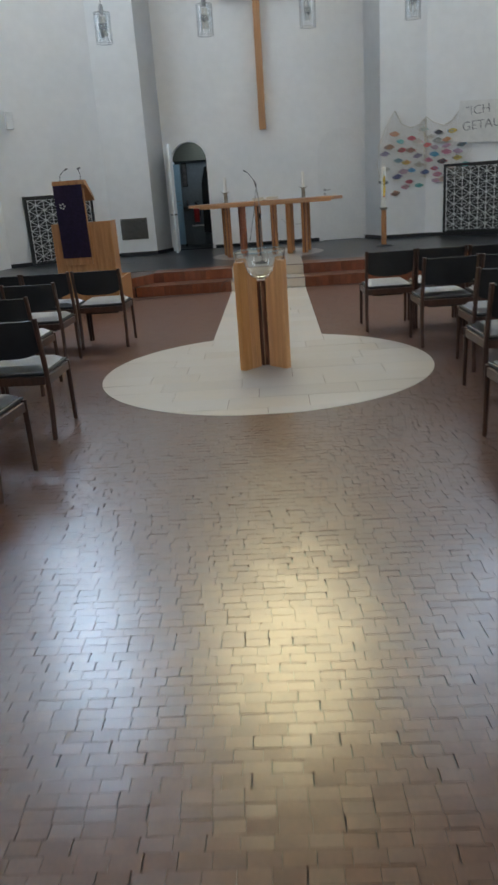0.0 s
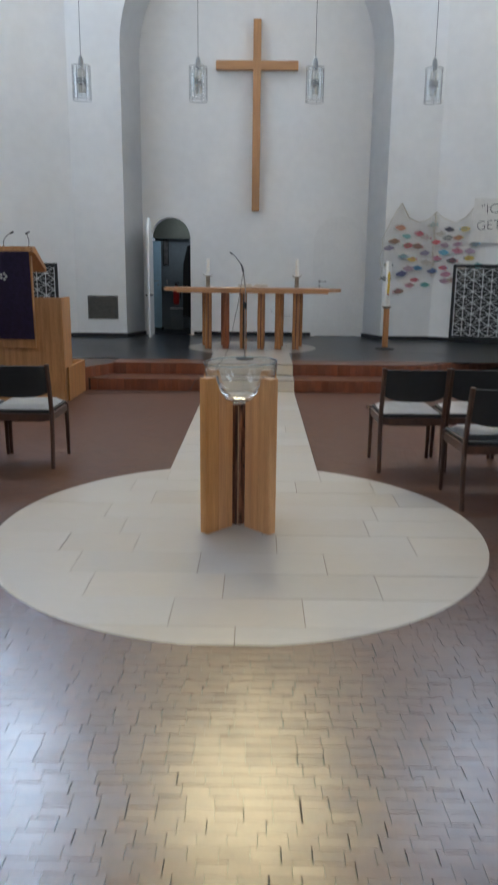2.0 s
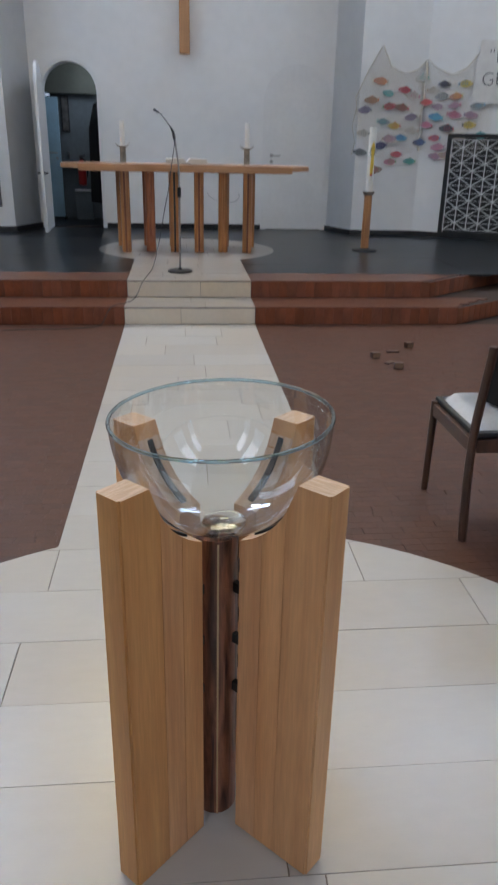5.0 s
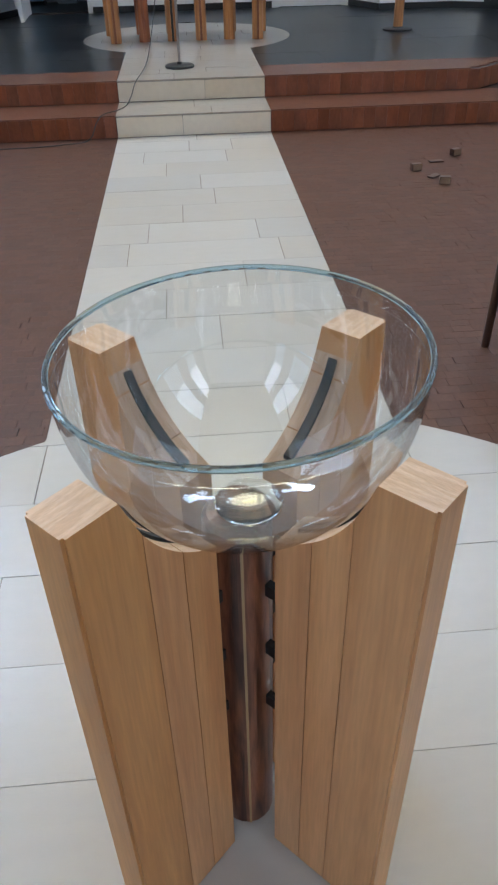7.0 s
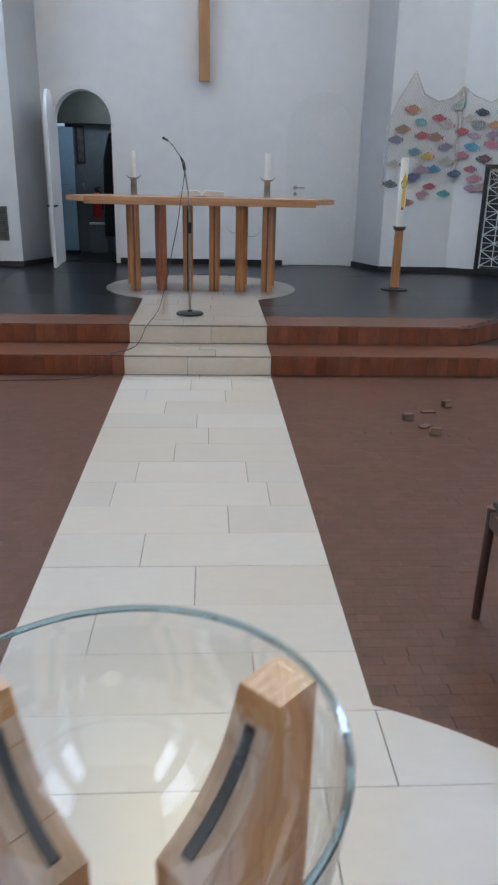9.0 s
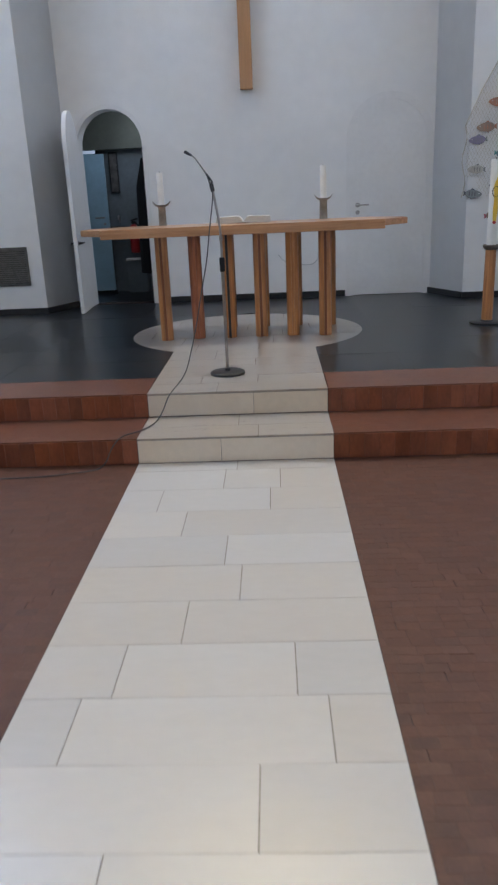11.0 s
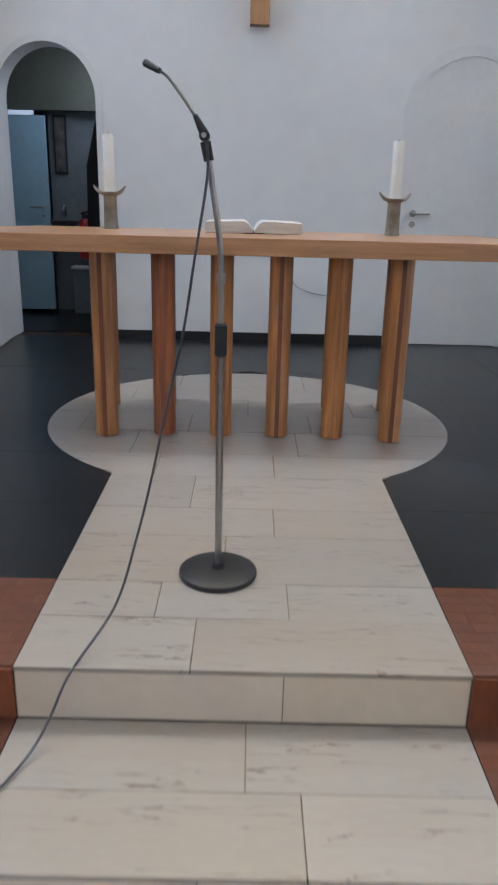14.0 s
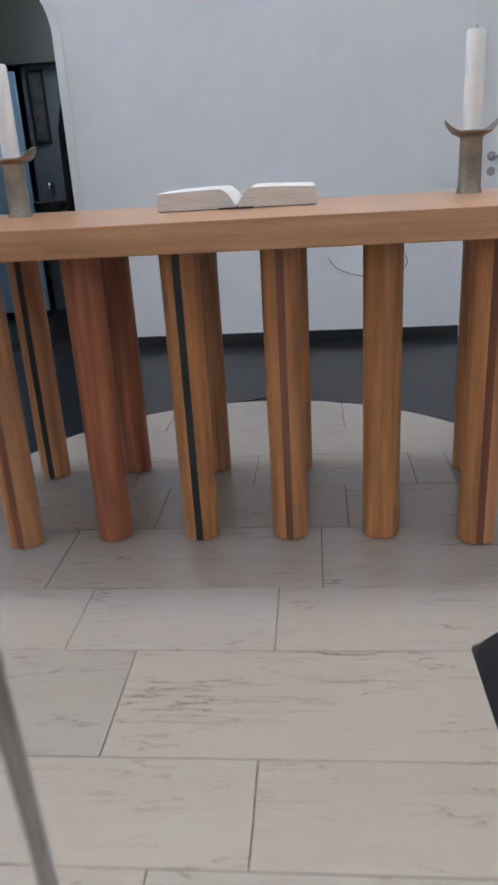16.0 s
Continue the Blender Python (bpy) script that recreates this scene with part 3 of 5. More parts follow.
part("pane", box(-2.16, -1.93, 16.405, 16.415, 2.075, 2.112), PANE, slot, "bright daylit pane")
board = thing("notice_board", "narrow dark framed board hanging on the side room partition", "board")
part("frame", box(-1.79, -1.67, 16.525, 16.55, 1.58, 2.09, 0.004), METAL_BLACK, board)
part("panel", box(-1.775, -1.685, 16.518, 16.525, 1.60, 2.07), VENT, board)
coat = thing("coat", "long dark coat hanging inside the side room doorway", "coat")
bm = prism([(-1.29, 0.62), (-1.075, 0.60), (-1.07, 1.88), (-1.12, 1.98), (-1.19, 1.94), (-1.27, 1.62)], "y", 15.46, 15.64, bevel=0.03)
part("cloth", bm, COAT, coat)
part("hook", rod((-1.06, 15.55, 2.0), (-1.13, 15.55, 2.0), 0.008), STEEL, coat)
ext = thing("fire_extinguisher", "red fire extinguisher hung on the side room partition", "fire extinguisher")
part("bottle", lathe([(0, 0), (0.055, 0.01), (0.065, 0.04), (0.065, 0.30), (0.045, 0.36), (0.02, 0.38), (0, 0.38)], 20, (-1.52, 16.48, 0.80)), RED, ext, smooth=True)
part("valve", box(-1.545, -1.495, 16.46, 16.50, 1.18, 1.22, 0.005), METAL_BLACK, ext)
part("carrying_handle", rod((-1.55, 16.48, 1.225), (-1.46, 16.44, 1.25), 0.010), METAL_BLACK, ext)
part("hose", tube(spline([(-1.50, 16.47, 1.2), (-1.43, 16.44, 1.12), (-1.44, 16.44, 0.92)]), 0.012), RUBBER, ext)
basin = thing("wall_basin", "small grey basin with a tap in the side room", "basin")
part("bowl", lathe([(0, -0.10), (0.05, -0.10), (0.12, -0.05), (0.15, 0.0), (0.14, 0.0), (0.11, -0.04), (0, -0.08)], 24, (-1.71, 16.40, 1.16)), VENT, basin, smooth=True)
part("tap", tube(spline([(-1.71, 16.54, 1.20), (-1.71, 16.53, 1.28), (-1.71, 16.46, 1.29), (-1.71, 16.44, 1.25)]), 0.010), STEEL, basin)
cupboard = thing("low_cupboard", "low pale cupboard standing in the side room", "cupboard")
part("cupboard_body", box(-1.62, -1.36, 16.30, 16.45, P, 0.72, 0.004), DIM, cupboard)
part("cupboard_top", box(-1.63, -1.35, 16.29, 16.45, 0.721, 0.745, 0.003), LATTICE, cupboard, "pale top board")

# ---- cross ----
cross = thing("wall_cross", "tall plain wooden cross fixed to the white niche wall", "cross")
part("upright", box(0.036, 0.172, BACK_Y - 0.105, BACK_Y - 0.02, 2.556, 5.71, 0.004), CROSS_WOOD, cross)
for x0, x1 in ((-0.612, 0.036), (0.172, 0.822)):
    arm = box(x0, x1, BACK_Y - 0.1, BACK_Y - 0.025, 4.905, 5.055, 0.004)
    part("arm", arm, CROSS_ARM, cross)
for z in (3.0, 5.2):
    part("bracket", box(0.06, 0.15, BACK_Y - 0.021, BACK_Y + 0.002, z, z + 0.06), METAL_BLACK, cross)

# ---- altar ----
altar = thing("altar_table", "wooden altar with a tapered top on two rows of round staves", "altar")
TOP = 1.234
outline = [(-1.06, 12.40), (1.235, 12.40), (1.46, 12.68), (1.46, 12.92), (1.235, 13.2), (-1.06, 13.2), (-1.285, 12.92), (-1.285, 12.68)]
part("tabletop", prism([p for p in outline if -1.1 < p[0] < 1.3], "z", TOP - 0.075, TOP, bevel=0.004), ASH, altar, "oiled solid wooden top")
for ends in ([(1.2365, 12.405), (1.46, 12.68), (1.46, 12.92), (1.2365, 13.195)], [(-1.0615, 12.405), (-1.285, 12.68), (-1.285, 12.92), (-1.0615, 13.195)]):
    part("end_board", prism(ends, "z", TOP - 0.052, TOP - 0.0015, bevel=0.003), ASH, altar, "thinner slanting end of the top")


def stave(x, y, kind, name="stave"):
    """A round leg glued from strips; the middle strip of some is of dark wood."""
    r, strip = 0.053, 0.011
    for side in (-1, 1):
        n = 10
        pts = [(x + side * strip, y - math.sqrt(r * r - strip * strip))]
        for k in range(n + 1):
            a = -math.pi / 2 + math.asin(strip / r) + (math.pi - 2 * math.asin(strip / r)) * k / n
            pts.append((x + side * r * math.cos(a), y + r * math.sin(a)))
        part(name, prism(pts[1:], "z", P + 0.004, TOP - 0.076), RED_STAVE if kind == "red" else STAVE, altar, smooth=True)
    w = strip - 0.0006
    mat = {"red": RED_STAVE, "dark": INLAY, "black": METAL_BLACK, "plain": STAVE}[kind]
    part("inlay_strip", box(x - w, x + w, y - r + 0.001, y + r - 0.001, P + 0.004, TOP - 0.076), mat, altar, "dark inlaid strip" if kind in ("dark", "black") else "")


for k, kind in enumerate(("dark", "red", "black", "dark", "plain", "dark")):
    x = -0.591 + 0.2708 * k
    stave(x, 12.535 if k in (0, 5) else 12.575, kind)
for k, kind in enumerate(("black", "red", "plain", "dark", "plain", "dark")):
    x = AX + (k - 2.5) * 0.303
    stave(x, 13.06 if k in (0, 5) else 13.1, kind)


def candlestick(x, y, group):
    holder = thing("candle_holder", "bronze candle holder with a curled dish on the altar", "candle holder", Matrix.Translation((x, y, TOP)), group)
    part("stem", lathe([(0, 0), (0.037, 0), (0.037, 0.006), (0.034, 0.02), (0.032, 0.15), (0.036, 0.165), (0, 0.165)], 24), BRASS, holder, smooth=True)
    bm = lathe([(0, 0.16), (0.04, 0.16), (0.062, 0.164), (0.076, 0.169), (0.080, 0.173), (0.078, 0.176), (0.07, 0.175), (0.05, 0.171), (0, 0.170)], 36)
    for v in bm.verts:                 # the dish curls up at two ends
        v.co.z += 0.034 * (max(0.0, abs(v.co.x) - 0.035) / 0.045) ** 2
        v.co.y *= 0.9
    part("cup", bm, BRASS, holder, smooth=True)
    candle = thing("altar_candle", "thick cream candle standing in its bronze cup", "candle", Matrix.Translation((x, y, TOP + 0.171)), "altar candles")
    wax = part("candle_body", lathe([(0, 0), (0.027, 0), (0.027, 0.262), (0.024, 0.268), (0.012, 0.264), (0, 0.262)], 24), WAX, candle, smooth=True)
    part("wick", rod((0, 0, 0.26), (0.001, 0, 0.278), 0.0014, seg=6), INK, wax)


candlestick(-0.625, 12.99, "candle holders on the altar")
candlestick(0.785, 12.99, "candle holders on the altar")

book = thing("open_book", "large open book with cream pages lying on the altar", "book", pose(0.088, 12.98, TOP + 0.001, 0, 0, 1))
part("cover", box(-0.226, 0.226, -0.155, 0.175, 0, 0.006, 0.002), LEATHER, book, "dark red cover")
for side in (-1, 1):
    bm = bmesh.new()
    n = 12
    rows = []
    for y in (-0.165, 0.185):
        up, low = [], []
        for k in range(n + 1):
            u = k / n
            x = side * (0.004 + 0.226 * u)
            z = 0.012 + 0.044 * (1 - (1 - min(1, u * 5)) ** 2) - 0.006 * u * u
            up.append(bm.verts.new((x, y, z)))
            low.append(bm.verts.new((x * 1.015, y, 0.0015)))
        rows.append((up, low))
    (u0, l0), (u1, l1) = rows
    for k in range(n):
        bm.faces.new((u0[k], u0[k + 1], u1[k + 1], u1[k]))
        for f in (bm.faces.new((l0[k], l0[k + 1], u0[k + 1], u0[k])), bm.faces.new((l1[k], l1[k + 1], u1[k + 1], u1[k]))):
            f.material_index = 1
    bm.faces.new((u0[n], u1[n], l1[n], l0[n])).material_index = 1
    bm.faces.new((u0[0], u1[0], l1[0], l0[0]))
    part("page_block", bm, [PAPER, PAGE_EDGE], book, smooth=True)
part("ribbon", box(-0.05, 0.05, -0.19, -0.164, 0.0, 0.004), LEATHER, book, "dark ribbon marker")

# ---- microphone stand ----
mic = thing("microphone_stand", "steel microphone stand with a gooseneck and a round black foot", "microphone stand")
MX, MY = 0.002, 11.17
part("foot", lathe([(0, 0), (0.117, 0), (0.119, 0.006), (0.117, 0.016), (0.107, 0.021), (0.02, 0.024), (0.016, 0.04), (0, 0.04)], 40, (MX, MY, P + 0.001)), METAL_BLACK, mic, "round black foot", True)
part("pole", rod((MX, MY, P + 0.03), (MX + 0.003, MY - 0.045, 1.02), 0.0105), STEEL, mic, smooth=True)
part("clutch", lathe([(0.011, 0), (0.017, 0.005), (0.017, 0.085), (0.011, 0.09)], 20, (MX + 0.003, MY - 0.045, 0.985)), RUBBER, mic, "black rubber clutch", True)
part("upper_tube", tube(spline([(MX + 0.003, MY - 0.046, 1.05), (MX + 0.002, MY - 0.047, 1.2), (MX - 0.004, MY - 0.05, 1.30), (MX - 0.032, MY - 0.055, 1.485)]), 0.008), STEEL, mic, smooth=True)
part("collar", rod((MX + 0.002, MY - 0.046, 1.18), (MX + 0.002, MY - 0.046, 1.205), 0.0115), STEEL, mic)
part("swivel", rod((MX - 0.031, MY - 0.055, 1.478), (MX - 0.040, MY - 0.056, 1.522), 0.0125, 0.0135), RUBBER, mic, "black swivel joint")
part("swivel_yoke", rod((MX - 0.042, MY - 0.069, 1.535), (MX - 0.042, MY - 0.043, 1.535), 0.0135), METAL_BLACK, mic, "black clamp yoke")
part("swivel_knob", rod((MX - 0.043, MY - 0.078, 1.536), (MX - 0.043, MY - 0.068, 1.536), 0.006), STEEL, mic, "steel clamp screw")
part("clip", rod((MX - 0.044, MY - 0.056, 1.542), (MX - 0.066, MY - 0.056, 1.582), 0.0115, 0.006), RUBBER, mic)
part("gooseneck", tube(spline([(MX - 0.064, MY - 0.056, 1.578), (MX - 0.110, MY + 0.02, 1.640), (MX - 0.148, MY + 0.09, 1.686), (MX - 0.178, MY + 0.14, 1.708)]), 0.0038), METAL_BLACK, mic, smooth=True)
part("microphone", rod((MX - 0.172, MY + 0.13, 1.704), (MX - 0.214, MY + 0.17, 1.728), 0.0075, 0.0105), RUBBER, mic, "small black microphone head")
cable = thing("microphone_cable", "thin grey cable hanging from the stand down over the step", "cable")
pts = [(MX - 0.036, MY - 0.070, 1.52), (MX - 0.034, MY - 0.072, 1.44), (-0.062, 11.09, 1.25), (-0.093, 11.09, 1.055), (-0.135, 11.06, 0.863), (-0.168, 11.0, 0.692), (-0.205, 10.93, 0.531), (-0.25, 10.83, 0.385),
       (-0.335, 10.68, 0.29), (-0.372, 10.61, 0.21), (-0.41, 10.53, 0.162), (-0.47, 10.39, 0.158), (-0.56, 10.262, 0.162), (-0.61, 10.215, 0.12), (-0.68, 10.17, 0.010), (-0.85, 10.10, 0.006), (-1.02, 10.06, 0.006), (-1.4, 10.03, 0.006), (-1.9, 9.9, 0.006)]
part("cord", tube(spline(pts, 6), 0.0038, 6), CORD, cable, smooth=True)

# ---- paschal candle ----
stand = thing("candle_stand", "round wooden candle stand on a black metal foot plate", "candle stand", Matrix.Translation((2.205, 12.83, P)))
part("foot_plate", lathe([(0, 0), (0.148, 0), (0.148, 0.012), (0.14, 0.016), (0.06, 0.02), (0.05, 0.032), (0, 0.032)], 32), METAL_BLACK, stand, "flat black foot plate", True)
part("post", lathe([(0, 0.02), (0.048, 0.02), (0.045, 0.64), (0, 0.64)], 24), STAVE, stand, smooth=True)
part("cup", lathe([(0, 0.63), (0.05, 0.63), (0.066, 0.65), (0.07, 0.672), (0.06, 0.672), (0.045, 0.655), (0, 0.655)], 24), BRASS, stand, smooth=True)
pasch = thing("paschal_candle", "tall white candle with a yellow wax ornament on its stand", "candle", Matrix.Translation((2.205, 12.83, P + 0.655)))
part("candle_body", lathe([(0, 0), (0.041, 0), (0.039, 0.69), (0.033, 0.70), (0, 0.692)], 24), WAX, pasch, smooth=True)
part("wick", rod((0, 0, 0.69), (0, 0, 0.715), 0.002, seg=6), INK, pasch)
part("flame_ornament", prism([(-0.012, 0.20), (0.014, 0.20), (0.022, 0.30), (0.018, 0.42), (0.026, 0.50), (0.006, 0.56), (-0.018, 0.49), (-0.01, 0.38), (-0.016, 0.28)], "y", -0.046, -0.036, bevel=0.002), YELLOW, pasch, "yellow wax ornament")
part("loop_ornament", tube([(0.028 * math.cos(a / 3), -0.043, 0.445 + 0.042 * math.sin(a / 3)) for a in range(20)], 0.004, 6), INK, pasch, "dark ring ornament")
part("wax_dot", rod((0.0, -0.048, 0.20), (0.0, -0.036, 0.20), 0.014), RED_WAX, pasch, "red wax dot")

# ---- font ----
FX, FY = 0.078, 5.30
font = thing("baptismal_font", "wooden font of four radial wings round a dark column", "font", Matrix.Translation((FX, FY, 0.001)))
WING_T, WING_H = 0.0304, 0.899


def bowl_z(r):
    """Height of the bowl's underside at a radius."""
    r = min(r, 0.2130)
    return 0.966 - 0.232 * math.sqrt(max(0.0, 1 - (r / 0.2135) ** 2)) ** 0.92


def wing(turn):
    m = Matrix.Rotation(radians(turn), 4, "Z")
    cuts = (0.080, 0.134, 0.187, 0.279)
    for k, (a, b) in enumerate(zip(cuts, cuts[1:])):
        a += 0.0012
        n = 8
        top = []
        for s in range(n + 1):
            r = b + (a - b) * s / n
            top.append((r, min(WING_H, bowl_z(min(r, 0.2134)) - 0.008) if r < 0.21 else WING_H))
        pts = [(a, 0.0), (b, 0.0)] + top
        bm = prism(pts, "y", -WING_T, WING_T)
        bmesh.ops.bevel(bm, geom=[e for e in bm.edges if abs(e.verts[0].co.z - e.verts[1].co.z) > 0.3 and e.verts[0].co.x > 0.27], offset=0.004, segments=2, affect="EDGES")
        bm.normal_update()
        for f in bm.faces:
            if abs(f.normal.z) > 0.35 and f.calc_center_median().z > 0.3:
                f.material_index = 1
        ob = part("wing_board", bm, [FONT_WOOD, END_GRAIN], font)
        ob.matrix_local = m
    strip = []
    for s in range(13):
        r = 0.098 + 0.098 * s / 12
        strip.append((r, bowl_z(r) - 0.0075))
    pts = strip + [(r, z + 0.006) for r, z in strip[::-1]]
    part("rubber_strip", prism(pts, "y", -0.007, 0.007), RUBBER, font, "black rubber strip under the bowl").matrix_local = m
    for z in (0.36, 0.485, 0.61):
        part("spacer", box(0.044, 0.081, -0.006, 0.006, z - 0.011, z + 0.011), METAL_BLACK, font, "black spacer").matrix_local = m


for turn in (45, 135, 225, 315):
    wing(turn)
col = part("column", lathe([(0, 0.0), (0.047, 0.0), (0.0475, 0.35), (0.047, 0.722), (0.04, 0.727), (0, 0.727)], 20), ROSEWOOD, font, "dark figured rosewood column", True)
col.location.x = -0.006
part("inlay_strip", box(-0.006, -0.002, -0.0488, -0.0440, 0.0, 0.715), PALE_STRIP, font, "pale strip in the column")
bowl = thing("glass_bowl", "large clear glass baptismal bowl resting in the wooden font", "bowl", Matrix.Translation((FX + 0.0105, FY, 0.740)) @ Euler((radians(0.9), radians(-1.9), 0)).to_matrix().to_4x4() @ Matrix.Translation((0, 0, -0.737)) @ Matrix.Diagonal((0.99, 0.99, 1, 1)))
prof = [(0.0, 0.7345)]
for s in range(1, 25):
    a = s / 24 * math.pi / 2
    r = 0.2135 * math.sin(a)
    prof.append((r, bowl_z(r) + 0.0005))
prof += [(0.2138, 0.9675)]
bm = lathe(prof, 72)
for f in [f for f in bm.faces if len(f.verts) > 8]:
    bm.faces.remove(f)
part("bowl_body", bm, CLEAR, bowl, "thin clear glass", True)
part("rim", tube([(0.2132 * math.cos(6.28318531 * k / 72), 0.2132 * math.sin(6.28318531 * k / 72), 0.9685) for k in range(73)], 0.0038, 8), RIM_GLASS, bowl, "rounded bluish rim", True)
part("base_lens", lathe([(0, 0.7350), (0.03, 0.7362), (0.045, 0.7395), (0.044, 0.7425), (0.03, 0.7450), (0, 0.7460)], 32), BASE_GLASS, bowl, "thick glass base", True)

# ---- lectern ----
lec = thing("lectern", "wooden lectern with a purple cloth and a stepped base", "lectern")
LX0, LX1, LY = -2.83, -2.01, 9.35
part("body", box(LX0, LX1, LY, LY + 0.035, 0.02, 1.175, 0.004), LECTERN_WOOD, lec, "broad wooden front panel")
part("side_panel", box(LX1 - 0.035, LX1, LY + 0.036, LY + 0.36, 0.02, 1.174, 0.004), LECTERN_WOOD, lec)
part("side_panel", box(LX0, LX0 + 0.035, LY + 0.036, LY + 0.36, 0.02, 1.174, 0.004), LECTERN_WOOD, lec)
bx0, bx1, by0, by1 = LX1 - 0.30, LX1 + 0.03, LY + 0.37, LY + 0.86      # an open box behind the panel
part("box_board", box(bx1 - 0.022, bx1, by0 - 0.3, by1, 0.002, 0.39, 0.003), LECTERN_WOOD, lec, "side of the low open box")
part("box_board", box(bx0, bx0 + 0.022, by0, by1, 0.002, 0.39, 0.003), LECTERN_WOOD, lec)
part("box_board", box(bx0 + 0.023, bx1 - 0.023, by1 - 0.022, by1, 0.002, 0.39, 0.003), LECTERN_WOOD, lec)
part("box_board", box(bx0 + 0.023, bx1 - 0.023, by0, by1 - 0.023, 0.24, 0.262), LECTERN_WOOD, lec, "shelf in the open box")
part("plinth", box(LX0, LX1, LY - 0.01, LY + 0.36, 0.001, 0.02), LECTERN_WOOD, lec)
part("desk_column", box(-2.68, -2.31, LY - 0.06, LY - 0.002, 0.62, 1.62, 0.004), LECTERN_WOOD, lec)
desk = prism([(LY - 0.09, 1.665), (LY - 0.09, 1.72), (LY + 0.02, 1.72), (LY + 0.42, 1.50), (LY + 0.42, 1.45), (LY, 1.655)], "x", -2.71, -2.28, bevel=0.004)
part("desk", desk, LECTERN_WOOD, lec, "sloping reading desk")
cloth = thing("lectern_cloth", "purple cloth with a small emblem hanging down the lectern", "cloth")
bm = bmesh.new()
cols = 14
rows = []
for j in range(16):
    z = 1.665 - j * 0.945 / 15
    rows.append([bm.verts.new((-2.705 + 0.39 * k / (cols - 1) + 0.012 * j / 15, LY - 0.097 + 0.004 * math.sin(k * 1.3 + j * 0.2), z)) for k in range(cols)])
for a, b in zip(rows, rows[1:]):
    for k in range(cols - 1):
        bm.faces.new((a[k], a[k + 1], b[k + 1], b[k]))
bmesh.ops.solidify(bm, geom=bm.faces[:], thickness=0.005)
part("cloth_panel", bm, PURPLE, cloth, smooth=True)
em = bmesh.new()
for a in range(5):
    ang = a * 1.2566
    rod((-2.605 + 0.03 * math.cos(ang), LY - 0.107, 1.40 + 0.03 * math.sin(ang)), (-2.605 + 0.03 * math.cos(ang), LY - 0.103, 1.40 + 0.03 * math.sin(ang)), 0.014, seg=8, bm=em)
part("emblem", em, LATTICE, cloth, "small pale embroidered emblem")
for x, tipx in ((-2.605, -2.51), (-2.33, -2.34)):
    goose = thing("lectern_microphone", "thin black gooseneck microphone on the lectern", "microphone", group="lectern microphones")
    part("gooseneck", tube(spline([(x, LY - 0.04, 1.72), (x + 0.005, LY - 0.04, 1.78), ((x + tipx) / 2, LY - 0.05, 1.83), (tipx, LY - 0.06, 1.86)]), 0.004, 6), METAL_BLACK, goose)
    part("microphone", rod((tipx - 0.012, LY - 0.055, 1.852), (tipx + 0.03, LY - 0.06, 1.872), 0.009), RUBBER, goose)

# ---- vent, speaker ----
vent = thing("wall_vent", "grey metal ventilation grille set in the white wall", "vent")
part("backing", box(-2.885, -2.36, FRONT_Y - 0.006, FRONT_Y - 0.002, 0.63, 1.03), METAL_BLACK, vent)
for x0, x1, z0, z1 in ((-2.895, -2.35, 1.01, 1.035), (-2.895, -2.35, 0.622, 0.647), (-2.895, -2.87, 0.647, 1.01), (-2.375, -2.35, 0.647, 1.01)):
    part("frame", box(x0, x1, FRONT_Y - 0.02, FRONT_Y - 0.003, z0, z1, 0.002), VENT, vent)
for k in range(16):
    z = 0.655 + k * 0.0225
    bm = box(-2.868, -2.377, FRONT_Y - 0.016, FRONT_Y - 0.013, z, z + 0.016)
    part("slat", bm, VENT, vent)
slant_l = (Vector(LEFT_G) - Vector(LEFT_E)).normalized()
slant_r = (Vector(RIGHT_C) - Vector(RIGHT_B)).normalized()
spk_at = Vector(LEFT_E) + slant_l * 1.72
spk = thing("loudspeaker", "small white loudspeaker mounted high on the wall", "loudspeaker", pose(spk_at.x, spk_at.y, 2.78, 0, 0, 30))
part("cabinet", box(-0.07, 0.07, -0.14, -0.03, 0, 0.3, 0.012), PAINT, spk)
part("front_grille", box(-0.058, 0.058, -0.147, -0.141, 0.012, 0.288, 0.004), LATTICE, spk)
part("bracket", box(-0.02, 0.02, -0.031, 0.0, 0.1, 0.2), METAL_BLACK, spk)


